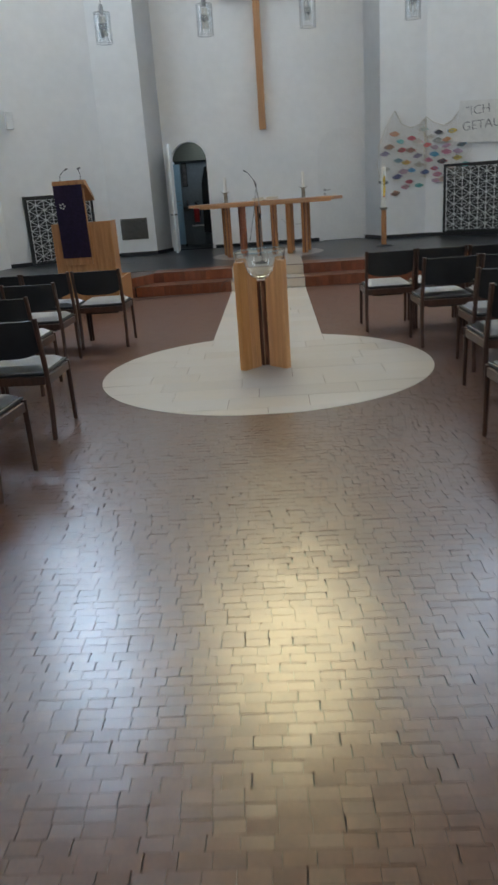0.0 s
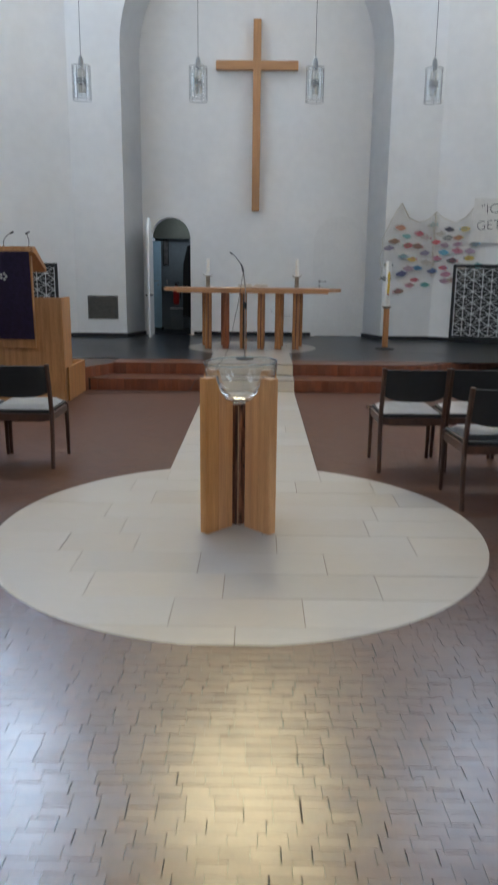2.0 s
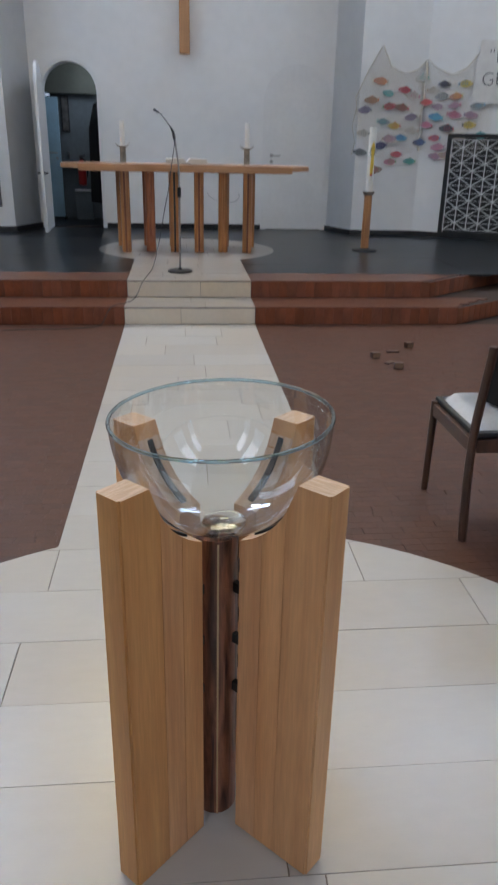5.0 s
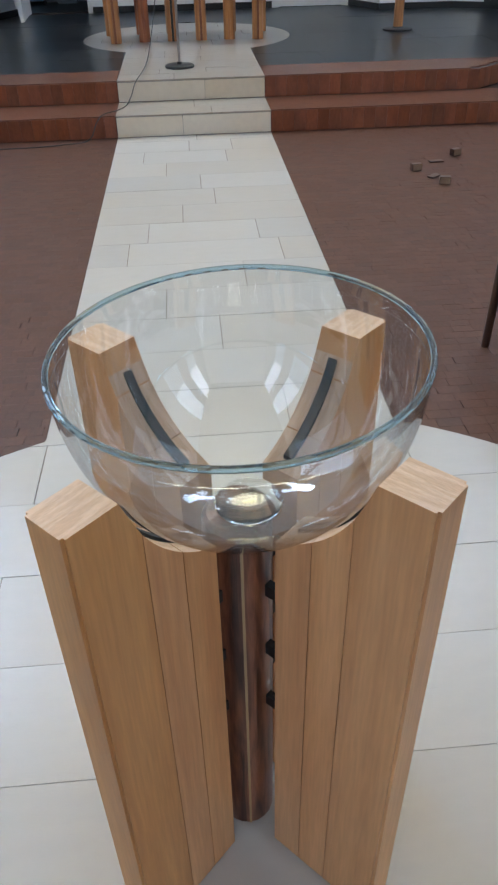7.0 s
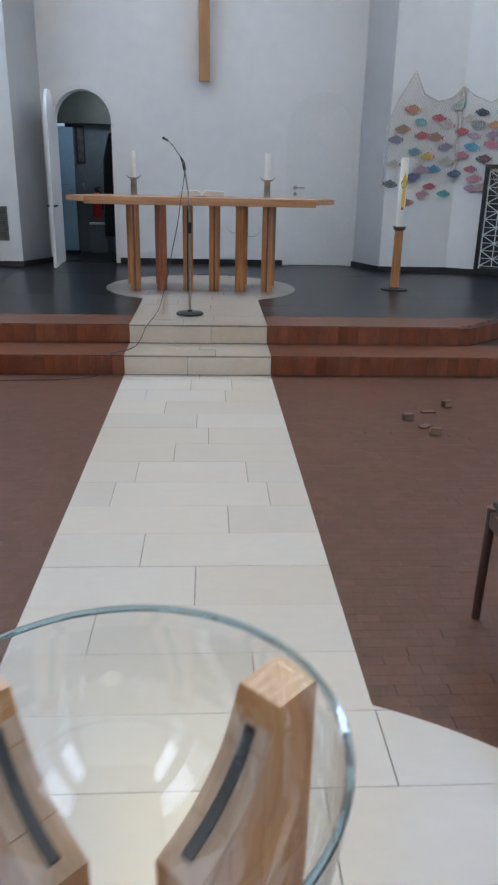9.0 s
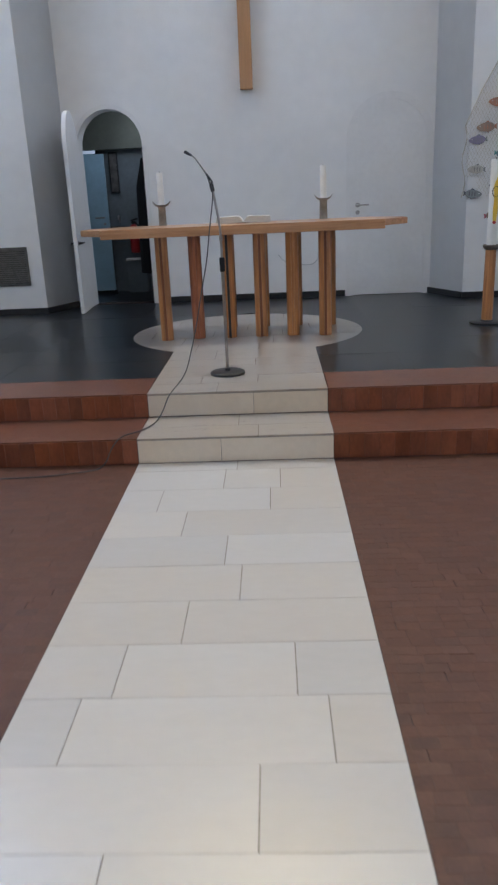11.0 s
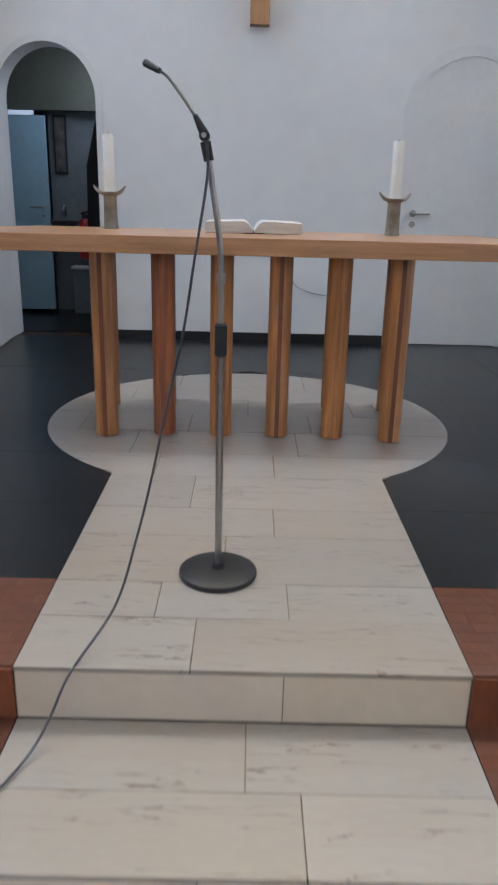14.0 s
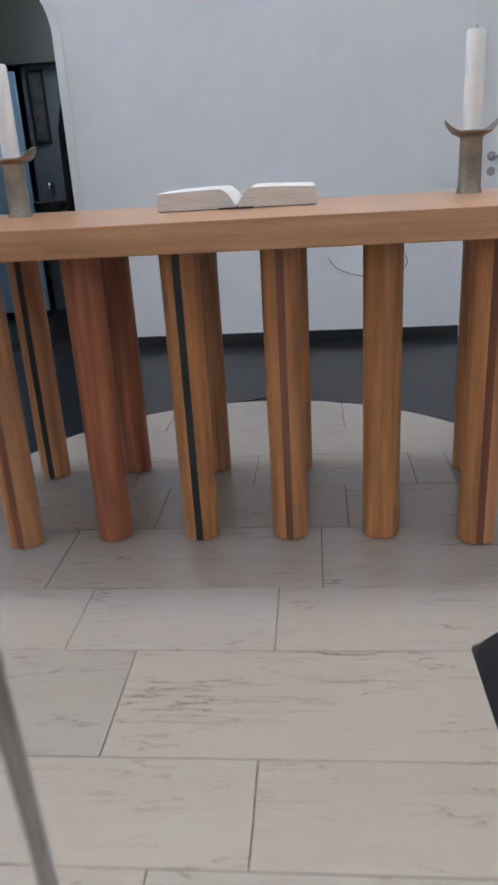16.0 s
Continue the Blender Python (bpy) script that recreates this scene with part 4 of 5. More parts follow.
# ---- lattice grilles ----
def lattice(m, word):
    g = thing("lattice_grille", "white star-pattern lattice in a dark frame before a wall recess", "grille", m, "lattice grilles")
    w, h = 1.36, 1.29
    part("backing", box(0, w, -0.008, -0.003, 0, h), METAL_BLACK, g, "dark recess board")
    for x0, x1, z0, z1 in ((0, w, h - 0.05, h), (0, w, 0, 0.05), (0, 0.05, 0.05, h - 0.05), (w - 0.05, w, 0.05, h - 0.05)):
        part("frame", box(x0, x1, -0.05, -0.0085, z0, z1, 0.003), SKIRT, g, "black frame")
    gx0, gx1, gz0, gz1 = 0.07, w - 0.07, 0.075, h - 0.075
    nx, nz = 8, 12
    dx, dz = (gx1 - gx0) / nx, (gz1 - gz0) / nz
    for k in range(nx + 1):
        part("bar", box(gx0 + k * dx - 0.006, gx0 + k * dx + 0.006, -0.075, -0.063, gz0 - (0.03 if k == 0 else 0), gz1), LATTICE, g)
    for k in range(nz + 1):
        part("bar", box(gx0, gx1, -0.0625, -0.053, gz0 + k * dz - 0.0035, gz0 + k * dz + 0.0035), LATTICE, g)
    for k in range(-nz + 2, nx, 2):
        for flip in (0, 1):
            a, b = max(0, k), min(nx, nz + k)
            pa, pb = (gx0 + a * dx, gz0 + (a - k) * dz), (gx0 + b * dx, gz0 + (b - k) * dz)
            if flip:
                pa, pb = (gx0 + gx1 - pa[0], pa[1]), (gx0 + gx1 - pb[0], pb[1])
            y = -0.079 - 0.006 * flip
            part("bar", rod((pa[0], y, pa[1]), (pb[0], y, pb[1]), 0.0055, seg=6), LATTICE, g)


ang = math.degrees(math.atan2(slant_r.y, slant_r.x))
p = Vector(RIGHT_B) + slant_r * 0.375
lattice(pose(p.x, p.y, 0.35, 0, 0, ang), "right")
p = Vector(LEFT_E) + slant_l * 1.69
lattice(pose(p.x, p.y, 0.30, 0, 0, -ang), "left")


# ---- fishing net with paper fish ----
def on_wall(s, z, out=0.0):
    """A place on the right-hand walls: s metres along from the niche's edge."""
    if s <= 0.88:
        return Vector((2.39 + s, FRONT_Y - out, z))
    q = Vector(RIGHT_B) + slant_r * (s - 0.88)
    nrm = Vector((slant_r.y, -slant_r.x))
    return Vector((q.x + nrm.x * out, q.y + nrm.y * out, z))


def net_top(s):
    knots = [(-0.05, 2.05), (0.1, 2.38), (0.27, 2.68), (0.40, 2.43), (0.58, 2.35), (0.75, 2.40), (0.88, 2.53), (1.02, 2.42), (1.22, 2.34), (1.4, 2.42), (1.56, 2.62), (1.7, 2.45), (1.8, 2.35)]
    for (a, b), (c, d) in zip(knots, knots[1:]):
        if s <= c:
            return b + (d - b) * max(0, (s - a) / (c - a))
    return 2.35


def net_low(s):
    return 1.30 + 0.12 * math.cos(s * 3.6) ** 2 + (0.15 if s < 0.1 else 0)


net = thing("fishing_net", "pale fishing net draped in scallops on the white wall", "net")
verts, faces = [], []


def strand(a, b, r):
    base = len(verts)
    way = (b - a).normalized()
    up = way.cross(Vector((0, 1, 0))).normalized() * r
    back = Vector((0, -r, 0))
    for q in (a, b):
        verts.extend([tuple(q + up), tuple(q - up * 0.6 + back), tuple(q - up * 0.6 - back)])
    faces.extend([(base + i, base + (i + 1) % 3, base + 3 + (i + 1) % 3, base + 3 + i) for i in range(3)])


step = 0.034
for i in range(-2, int(1.84 / step) + 1):
    for j in range(30, 84):
        s, z = i * step + (step / 2 if j % 2 else 0), j * step * 0.95
        if not (-0.04 < s < 1.78 and net_low(s) - 0.02 < z < net_top(s)):
            continue
        for ds in (-step / 2, step / 2):
            s2, z2 = s + ds, z + step * 0.95
            if -0.04 <= s2 <= 1.79 and z2 < net_top(s2) + 0.01:
                w = 0.012 + 0.006 * math.sin(s * 9 + z * 4)
                strand(on_wall(s, z, w), on_wall(s2, z2, w), 0.0013)
me = bpy.data.meshes.new("netting")
me.from_pydata(verts, [], faces)
me.materials.append(NET)
ob = new("netting", me)
ob.parent = net
tagged(ob, kind="stuff")
part("edge_rope", tube([on_wall(s / 40, net_top(s / 40), 0.014) for s in range(-2, 72)], 0.007, 6), NET, net, "thicker rope along the edge")
part("edge_rope", tube([on_wall(-0.05 + 0.02 * math.sin(k), 2.05 - k * 0.07, 0.014) for k in range(11)], 0.006, 6), NET, net)
part("gathered_fold", tube(spline([on_wall(0.86 + 0.015 * math.sin(k * 2.1), 2.5 - k * 0.12, 0.02) for k in range(10)], 4), 0.016, 8), NET, net, "gathered fold of netting")

PAINTS = {}


def paint(rgb):
    if rgb not in PAINTS:
        PAINTS[rgb] = material("fish_paint", rgb, 0.7, vary=0.2, scale=24, bump=0.05, second=[c * 0.55 + 0.1 for c in rgb])
    return PAINTS[rgb]


def fish(s, z, main, mark, size=0.22, lean=0.0, flip=1):
    """A cut-out card fish: body, forked tail, fins, eye and painted stripes."""
    at = on_wall(s, z, 0.034)
    turn = 0 if s <= 0.88 else ang
    f = thing("paper_fish", "painted card fish pinned to the fishing net", "paper fish", pose(at.x, at.y, at.z, 0, lean, turn), "paper fish on the net")
    L, H = size * 0.39, size * 0.19
    n = 18
    body = [(flip * (L * math.cos(6.2831853 * k / n) - 0.1 * size), H * math.sin(6.2831853 * k / n) * (1 - 0.25 * math.cos(6.2831853 * k / n) * -1)) for k in range(n)]
    f = part("body", prism(body, "y", -0.004, 0.004, bevel=0.0015), paint(main), f)
    tail = [(0.22, 0.02), (0.40, 0.12), (0.36, 0.0), (0.40, -0.12), (0.22, -0.02)]
    part("tail", prism([(flip * u * size, v * size) for u, v in tail], "y", -0.003, 0.003), paint(mark), f)
    fin = [(-0.2, 0.15), (0.0, 0.26), (0.12, 0.13)]
    part("fin", prism([(flip * u * size, v * size) for u, v in fin], "y", -0.0025, 0.0025), paint(mark), f)
    fin = [(-0.12, -0.15), (0.02, -0.23), (0.1, -0.12)]
    part("fin", prism([(flip * u * size, v * size) for u, v in fin], "y", -0.0025, 0.0025), paint(mark), f)
    for k in (-1, 0, 1):
        x = flip * (k * 0.13 - 0.02) * size
        part("stripe", box(x - 0.018 * size, x + 0.018 * size, -0.0062, -0.0042, -0.10 * size, 0.10 * size), paint(mark), f)
    ex = flip * -0.34 * size
    part("eye", rod((ex, -0.0075, 0.03 * size), (ex, -0.0042, 0.03 * size), 0.028 * size, seg=10), paint((0.7, 0.7, 0.68)), f)


OR, TE, RD, BR, PU, GR = (0.50, 0.20, 0.10), (0.10, 0.42, 0.42), (0.50, 0.07, 0.10), (0.30, 0.20, 0.14), (0.24, 0.20, 0.32), (0.22, 0.24, 0.24)
BL, NV, PK, YE, WH, BK = (0.08, 0.30, 0.50), (0.05, 0.06, 0.18), (0.55, 0.22, 0.30), (0.60, 0.45, 0.08), (0.60, 0.58, 0.52), (0.04, 0.04, 0.05)
GN, MV, TN, SL = (0.10, 0.30, 0.14), (0.40, 0.26, 0.34), (0.48, 0.36, 0.27), (0.22, 0.30, 0.34)
for row in (
    ((0.277, 2.254, OR, TN), (0.392, 2.112, TE, WH), (0.607, 2.158, RD, BK), (0.172, 2.026, BR, OR), (0.089, 1.908, PU, GR)),
    ((0.395, 1.957, RD, GN), (0.585, 1.944, BR, RD), (0.329, 1.77, SL, TE), (0.503, 1.723, YE, RD), (0.088, 1.623, WH, GR)),
    ((0.425, 1.561, MV, TN), (0.585, 1.577, BL, NV), (0.331, 1.474, NV, PU), (0.04, 1.385, GR, BK), (0.565, 1.368, RD, MV)),
    ((0.486, 1.274, PK, GN), (0.754, 1.284, TE, GN), (0.268, 1.165, BR, RD), (0.826, 2.304, WH, TE), (0.724, 2.095, WH, PK)),
    ((0.986, 2.159, WH, TN), (0.908, 2.017, RD, OR), (1.127, 2.23, BK, NV), (1.395, 2.231, YE, BL), (1.133, 2.089, GR, WH)),
    ((1.31, 2.088, OR, YE), (1.082, 1.962, MV, WH), (0.723, 1.834, PU, GR), (1.072, 1.838, BL, TE), (1.289, 1.868, PK, RD)),
    ((1.506, 1.863, MV, PU), (0.953, 1.742, PK, RD), (1.231, 1.701, BK, RD), (1.498, 1.745, YE, BK), (0.75, 1.67, WH, TN)),
    ((1.08, 1.58, RD, BL), (0.872, 1.525, NV, BL), (1.412, 1.594, TN, WH), (1.137, 1.47, PK, MV), (1.111, 1.352, MV, PK)),
    ((1.251, 1.368, TN, MV), (1.62, 2.10, RD, PK), (1.60, 1.98, GR, BL), (1.66, 1.62, TE, SL), (1.30, 1.98, MV, PK)),
):
    for s, z, main, mark in row:
        fish(s, z, main, mark, random.uniform(0.19, 0.235), random.uniform(-9, 9), random.choice((1, 1, -1)))

banner = thing("paper_banner", "white paper banner lettered by hand on the wall", "banner")
bw = [on_wall(s, z, 0.05) for s, z in ((1.50, 2.02), (2.70, 1.92), (2.72, 2.66), (1.54, 2.73))]
bm = bmesh.new()
face = bm.faces.new([bm.verts.new(v) for v in bw])
bmesh.ops.subdivide_edges(bm, edges=bm.edges[:], cuts=6, use_grid_fill=True)
for v in bm.verts:
    v.co.y += 0.006 * math.sin(v.co.x * 9 + v.co.z * 5)
bmesh.ops.solidify(bm, geom=bm.faces[:], thickness=0.002)
part("sheet", bm, PAPER, banner, "slightly curled paper sheet", True)
for words, s, z in (('"ICH', 1.66, 2.46), ("GETAU", 1.60, 2.20)):
    cu = bpy.data.curves.new("lettering", "FONT")
    cu.body, cu.size, cu.extrude, cu.offset = words, 0.225, 0.001, -0.004
    ob = new("lettering", cu)
    me = bpy.data.meshes.new_from_object(ob)
    bpy.data.objects.remove(ob)
    me.materials.append(FELT_PEN)
    ob = new("lettering", me)
    q = on_wall(s, z, 0.064)
    ob.parent = banner
    ob.matrix_local = pose(q.x, q.y, q.z, 90, -3, ang)

# ---- pendant lamps ----
LAMP_Y = 12.33
lamp = thing("pendant_lamp", "wire-framed glass pendant lamp hanging on a long thin cord", "pendant lamp", Matrix.Translation((-2.37, LAMP_Y, 3.84)), "pendant lamps over the chancel")
part("cord", rod((0, 0, 0.56), (0, 0, HALL_H - 3.84), 0.004, seg=6), METAL_BLACK, lamp)
part("socket", lathe([(0, 0.42), (0.03, 0.42), (0.036, 0.44), (0.036, 0.53), (0.02, 0.57), (0, 0.57)], 16), LAMP_WIRE, lamp, "grey metal socket", True)
part("ceiling_rose", lathe([(0, HALL_H - 3.84), (0.06, HALL_H - 3.84), (0.04, HALL_H - 3.88), (0, HALL_H - 3.885)], 16), LAMP_WIRE, lamp)
for k in range(6):
    a = 6.2831853 * k / 6 + 0.2
    x, y = 0.128 * math.cos(a), 0.128 * math.sin(a)
    part("wire", rod((x, y, 0.0), (x, y, 0.44), 0.0042, seg=6), LAMP_WIRE, lamp)
    part("spoke", rod((x, y, 0.44), (0.03 * math.cos(a), 0.03 * math.sin(a), 0.455), 0.0035, seg=6), LAMP_WIRE, lamp)
for z in (0.002, 0.44):
    part("ring", tube([(0.128 * math.cos(6.2831853 * k / 30), 0.128 * math.sin(6.2831853 * k / 30), z) for k in range(31)], 0.0045, 6), LAMP_WIRE, lamp)
for k in range(4):
    a = 6.2831853 * k / 4 + 0.6
    x, y = 0.045 * math.cos(a), 0.045 * math.sin(a)
    part("glass_tube", lathe([(0, 0.10), (0.016, 0.10), (0.018, 0.12), (0.018, 0.36), (0.01, 0.40), (0, 0.40)], 12, (x, y, 0)), WAX, lamp, "white bulb", True)
part("holder_plate", box(-0.055, 0.055, -0.055, 0.055, 0.20, 0.285, 0.006), LAMP_WIRE, lamp)
part("glass_shade", lathe([(0.120, 0.03), (0.120, 0.42), (0.117, 0.42), (0.117, 0.03), (0.120, 0.03)], 24), LAMP_GLASS, lamp, "clear glass cylinder", True)
for x in (-0.713, 0.94, 2.614):
    copy_thing(lamp, Matrix.Translation((x, LAMP_Y, 3.84)))


# ---- chairs ----
chair = thing("stacking_chair", "dark wooden chair with a black back and pale grey cushion", "chair", pose(-1.6, 6.49, 0), "chairs round the font")
CW, CD = 0.235, 0.43
for sx in (-1, 1):
    x = sx * CW
    bm = post(spline([(x, -0.03, 0.0), (x, 0.0, 0.25), (x, 0.0, 0.45), (x, -0.03, 0.62), (x, -0.065, 0.80)], 4), 0.0175)
    part("back_post", bm, CHAIR_WOOD, chair, smooth=True)
    part("front_leg", rod((x, CD + 0.01, 0.0), (x, CD, 0.43), 0.0145, 0.0175), CHAIR_WOOD, chair, smooth=True)
    part("side_rail", box(x - 0.011, x + 0.011, 0.012, CD - 0.012, 0.365, 0.42, 0.004), CHAIR_WOOD, chair)
part("front_rail", box(-CW + 0.014, CW - 0.014, CD - 0.012, CD + 0.012, 0.36, 0.42, 0.004), CHAIR_WOOD, chair)
part("back_rail", box(-CW + 0.014, CW - 0.014, -0.01, 0.012, 0.365, 0.42, 0.004), CHAIR_WOOD, chair)
part("seat_shell", prism([(0.07, 0.362), (0.36, 0.362), (0.33, 0.335), (0.11, 0.335)], "x", -0.15, 0.15, bevel=0.006), BLACK, chair, "black shell under the seat")
part("seat", box(-CW + 0.004, CW - 0.004, 0.0, CD + 0.02, 0.421, 0.446, 0.01), BLACK, chair, "black seat pad")
bm = bmesh.new()
n = 10
grid = [[bm.verts.new((0, 0, 0)) for _ in range(n + 1)] for _ in range(n + 1)]
for i in range(n + 1):
    for j in range(n + 1):
        u, v = i / n * 2 - 1, j / n * 2 - 1
        puff = max(0.0, (1 - u ** 14) * (1 - v ** 14))
        grid[i][j].co = (u * 0.215 * (1 - 0.03 * abs(v) ** 3), 0.225 + v * 0.205, 0.448 + 0.030 * puff ** 0.5)
for i in range(n):
    for j in range(n):
        bm.faces.new((grid[i][j], grid[i + 1][j], grid[i + 1][j + 1], grid[i][j + 1]))
bmesh.ops.solidify(bm, geom=bm.faces[:], thickness=0.006)
part("cushion", bm, CUSHION, chair, "pale grey padded seat cushion", True)
bm = bmesh.new()
n = 14
rows = []
for d in (-0.012, 0.012):
    up, low = [], []
    for k in range(n + 1):
        u = k / n * 2 - 1
        y = -0.045 - 0.035 * (1 - u * u) + d
        up.append(bm.verts.new((u * (CW - 0.012), y - 0.012, 0.79 - 0.004 * u * u)))
        low.append(bm.verts.new((u * (CW - 0.012), y + 0.03, 0.585 - 0.035 * (1 - u ** 4))))
    rows.append((up, low))
(u0, l0), (u1, l1) = rows
for k in range(n):
    bm.faces.new((u0[k], u0[k + 1], l0[k + 1], l0[k])), bm.faces.new((u1[k], u1[k + 1], l1[k + 1], l1[k]))
    bm.faces.new((u0[k], u0[k + 1], u1[k + 1], u1[k])), bm.faces.new((l0[k], l0[k + 1], l1[k + 1], l1[k]))
bm.faces.new((u0[0], u1[0], l1[0], l0[0])), bm.faces.new((u0[n], u1[n], l1[n], l0[n]))
part("backrest", bm, BLACK, chair, "curved black backrest", True)
for bx, by, turn, count, side in (
    (-1.6, 6.49, 0, 4, -1), (-2.0, 5.58, -3, 3, -1), (-1.95, 4.69, -3, 3, -1), (-1.53, 3.56, -4, 3, -1), (-1.53, 2.52, -4, 2, -1),
    (1.345, 6.52, 0, 4, 1), (1.73, 5.62, 3, 3, 1), (1.94, 4.64, 3, 3, 1), (1.80, 3.84, 4, 3, 1), (1.66, 2.72, 4, 2, 1),
):
    for k in range(count):
        if bx == -1.6 and k == 0:
            continue
        copy_thing(chair, pose(bx + side * 0.505 * k, by + 0.02 * random.uniform(-1, 1), 0.0, 0, 0, turn + random.uniform(-2, 2)))

# ---- loose wooden blocks ----
for x, y, turn in ((1.435, 9.15, 10), (1.533, 8.87, -14), (1.775, 9.44, 25)):
    bl = thing("loose_block", "loose wooden paving block lying on the block floor", "block", pose(x, y, 0.002, 0, 0, turn), "loose blocks on the floor")
    part("block_body", box(-0.032, 0.032, -0.020, 0.020, 0, 0.042, 0.003), [CHAIR_WOOD], bl)
    part("block_face", box(-0.030, 0.030, -0.0215, -0.0202, 0.003, 0.039), SAWN, bl, "pale sawn face")
for x, y, turn in ((1.51, 9.01, 40), (1.61, 9.31, 5)):
    bl = thing("loose_splinter", "flat dark wooden piece lying on the block floor", "block", pose(x, y, 0.002, 0, 0, turn), "loose blocks on the floor")
    part("splinter_body", box(-0.045, 0.045, -0.022, 0.022, 0, 0.008, 0.002), CHAIR_WOOD, bl)

wire = thing("wall_cable", "thin grey cable sagging along the white niche wall", "cable")
part("cord", tube(spline([(0.40, BACK_Y - 0.008, 0.80), (0.46, BACK_Y - 0.008, 0.735), (0.60, BACK_Y - 0.008, 0.69), (0.78, BACK_Y - 0.008, 0.68), (0.86, BACK_Y - 0.008, 0.75), (0.85, BACK_Y - 0.008, 0.80)], 6), 0.003, 6), LAMP_WIRE, wire)

# ---- stone slabs of path and circles ----
path_floor = structure("floor_stone", box(AX - PATH_H + 0.002, AX + PATH_H - 0.002, 6.2, STEP1 - 0.001, -0.005, -0.0035), STONE_JOINT, "pale limestone slab path with circles round font and altar", "floor")
bm = prism([(FONT_C[0] + (FONT_R - 0.004) * math.cos(6.2831853 * k / 96), FONT_C[1] + (FONT_R - 0.004) * math.sin(6.2831853 * k / 96)) for k in range(96)], "z", -0.0055, -0.004)
part("joint_bed", bm, STONE_JOINT, path_floor)
bm = prism([(ALT_C[0] + (ALT_R - 0.003) * math.cos(6.2831853 * k / 96), ALT_C[1] + (ALT_R - 0.003) * math.sin(6.2831853 * k / 96)) for k in range(96)], "z", P - 0.0055, P - 0.002)
part("joint_bed", bm, STONE_JOINT, path_floor)
part("joint_bed", box(AX - PATH_H + 0.002, AX + PATH_H - 0.002, STEP2 + 0.01, 12.2, P - 0.005, P - 0.0035), STONE_JOINT, path_floor)
part("joint_bed", box(AX - PATH_H + 0.002, AX + PATH_H - 0.002, STEP1 + 0.01, STEP2 + 0.05, P / 2 - 0.005, P / 2 - 0.0035), STONE_JOINT, path_floor)


def chord(c, r, y):
    d = r * r - (y - c[1]) ** 2
    return math.sqrt(d) if d > 0 else 0.0


def slab(outline, z, thick=0.012, parent=path_floor, mat=LIME, name="slab"):
    cx, cy = sum(p[0] for p in outline) / len(outline), sum(p[1] for p in outline) / len(outline)
    ob = part(name, prism([(u - cx, v - cy) for u, v in outline], "z", -thick, 0.0), mat, parent)
    ob.location = (cx, cy, z + random.uniform(-0.0006, 0.0006))


def slab_row(y0, y1, z, joints, circle=None, mat=LIME):
    """One course of slabs between y0 and y1, cut by the path's edges or a circle."""
    g = 0.002
    n = 14
    ys = [y0 + 0.001 + (y1 - y0 - 0.002) * k / n for k in range(n + 1)]

    def half(y):
        h = PATH_H if (circle is None or y > circle[0][1] and circle[2] > 0 or y < circle[0][1] and circle[2] < 0) else 0.0
        return max(h, chord(circle[0], circle[1], y)) if circle else h
    xs = [-9.0] + sorted(joints) + [9.0]
    for a, b in zip(xs, xs[1:]):
        left = [(max(a + g, AX - half(y)), y) for y in ys]
        right = [(min(b - g, AX + half(y)), y) for y in ys]
        keep = [k for k in range(n + 1) if right[k][0] - left[k][0] > 0.004]
        if len(keep) < 2:
            continue
        left, right = [left[k] for k in keep], [right[k] for k in keep]
        if all(abs(p[0] - left[0][0]) < 1e-6 for p in left):
            left = [left[0], left[-1]]
        if all(abs(p[0] - right[0][0]) < 1e-6 for p in right):
            right = [right[0], right[-1]]
        slab(right + left[::-1], z, mat=mat)


PITCH = 0.279
JOINTS = {0: (0.096,), 1: (0.037, 0.336), 2: (-0.271, 0.283), 3: (-0.118,), 4: (0.094,), 5: (0.168,), 6: (-0.02,), 7: (-0.2, 0.366), 8: (-0.29, 0.458),
          9: (0.257,), 10: (-0.1,), 11: (0.119,), 12: (-0.22,), 13: (0.31,), 14: (-0.467, 0.65), 15: (-0.686, 0.461, 0.999), 16: (-0.504, 0.30, 1.112),
          17: (-0.751, 0.05, 0.929), 18: (-0.603, 0.22, 0.837), 19: (-0.88, -0.481, 0.298, 1.05), 20: (-0.75, -0.11, 0.545), 21: (-0.62, 0.031, 0.776), 22: (-0.19, 0.40), 23: (0.1,)}
for k, joints in JOINTS.items():
    y1 = STEP1 - 0.002 if k == 0 else 10.105 - PITCH * (k - 1)
    slab_row(10.105 - PITCH * k, y1, 0.0, joints, (FONT_C, FONT_R, 1) if 10.105 - PITCH * k < FONT_C[1] + FONT_R else None)
ROWS = ((STEP2 - 0.004, 10.92, (-0.045,)), (10.92, 11.115, (-0.162, 0.209)), (11.115, 11.435, (0.018,)), (11.435, 11.67, (0.183,)), (11.67, 12.0, (-0.126,)), (12.0, 12.268, (-0.302, 0.199)),
        (12.268, 12.61, (-0.445, 0.315)), (12.61, 12.915, (-0.747, -0.21, 0.40)), (12.915, 13.2, (-0.35, 0.083, 0.648, 0.783)), (13.2, 13.5, (-0.582, 0.2)), (13.5, 13.95, (-0.337, 0.425)))
for y0, y1, joints in ROWS:
    slab_row(y0, y1, P, joints, (ALT_C, ALT_R, -1) if y1 > ALT_C[1] - ALT_R else None, TRAVERTINE)
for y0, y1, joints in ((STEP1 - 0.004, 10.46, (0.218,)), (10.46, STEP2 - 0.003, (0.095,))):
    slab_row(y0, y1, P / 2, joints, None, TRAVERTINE)
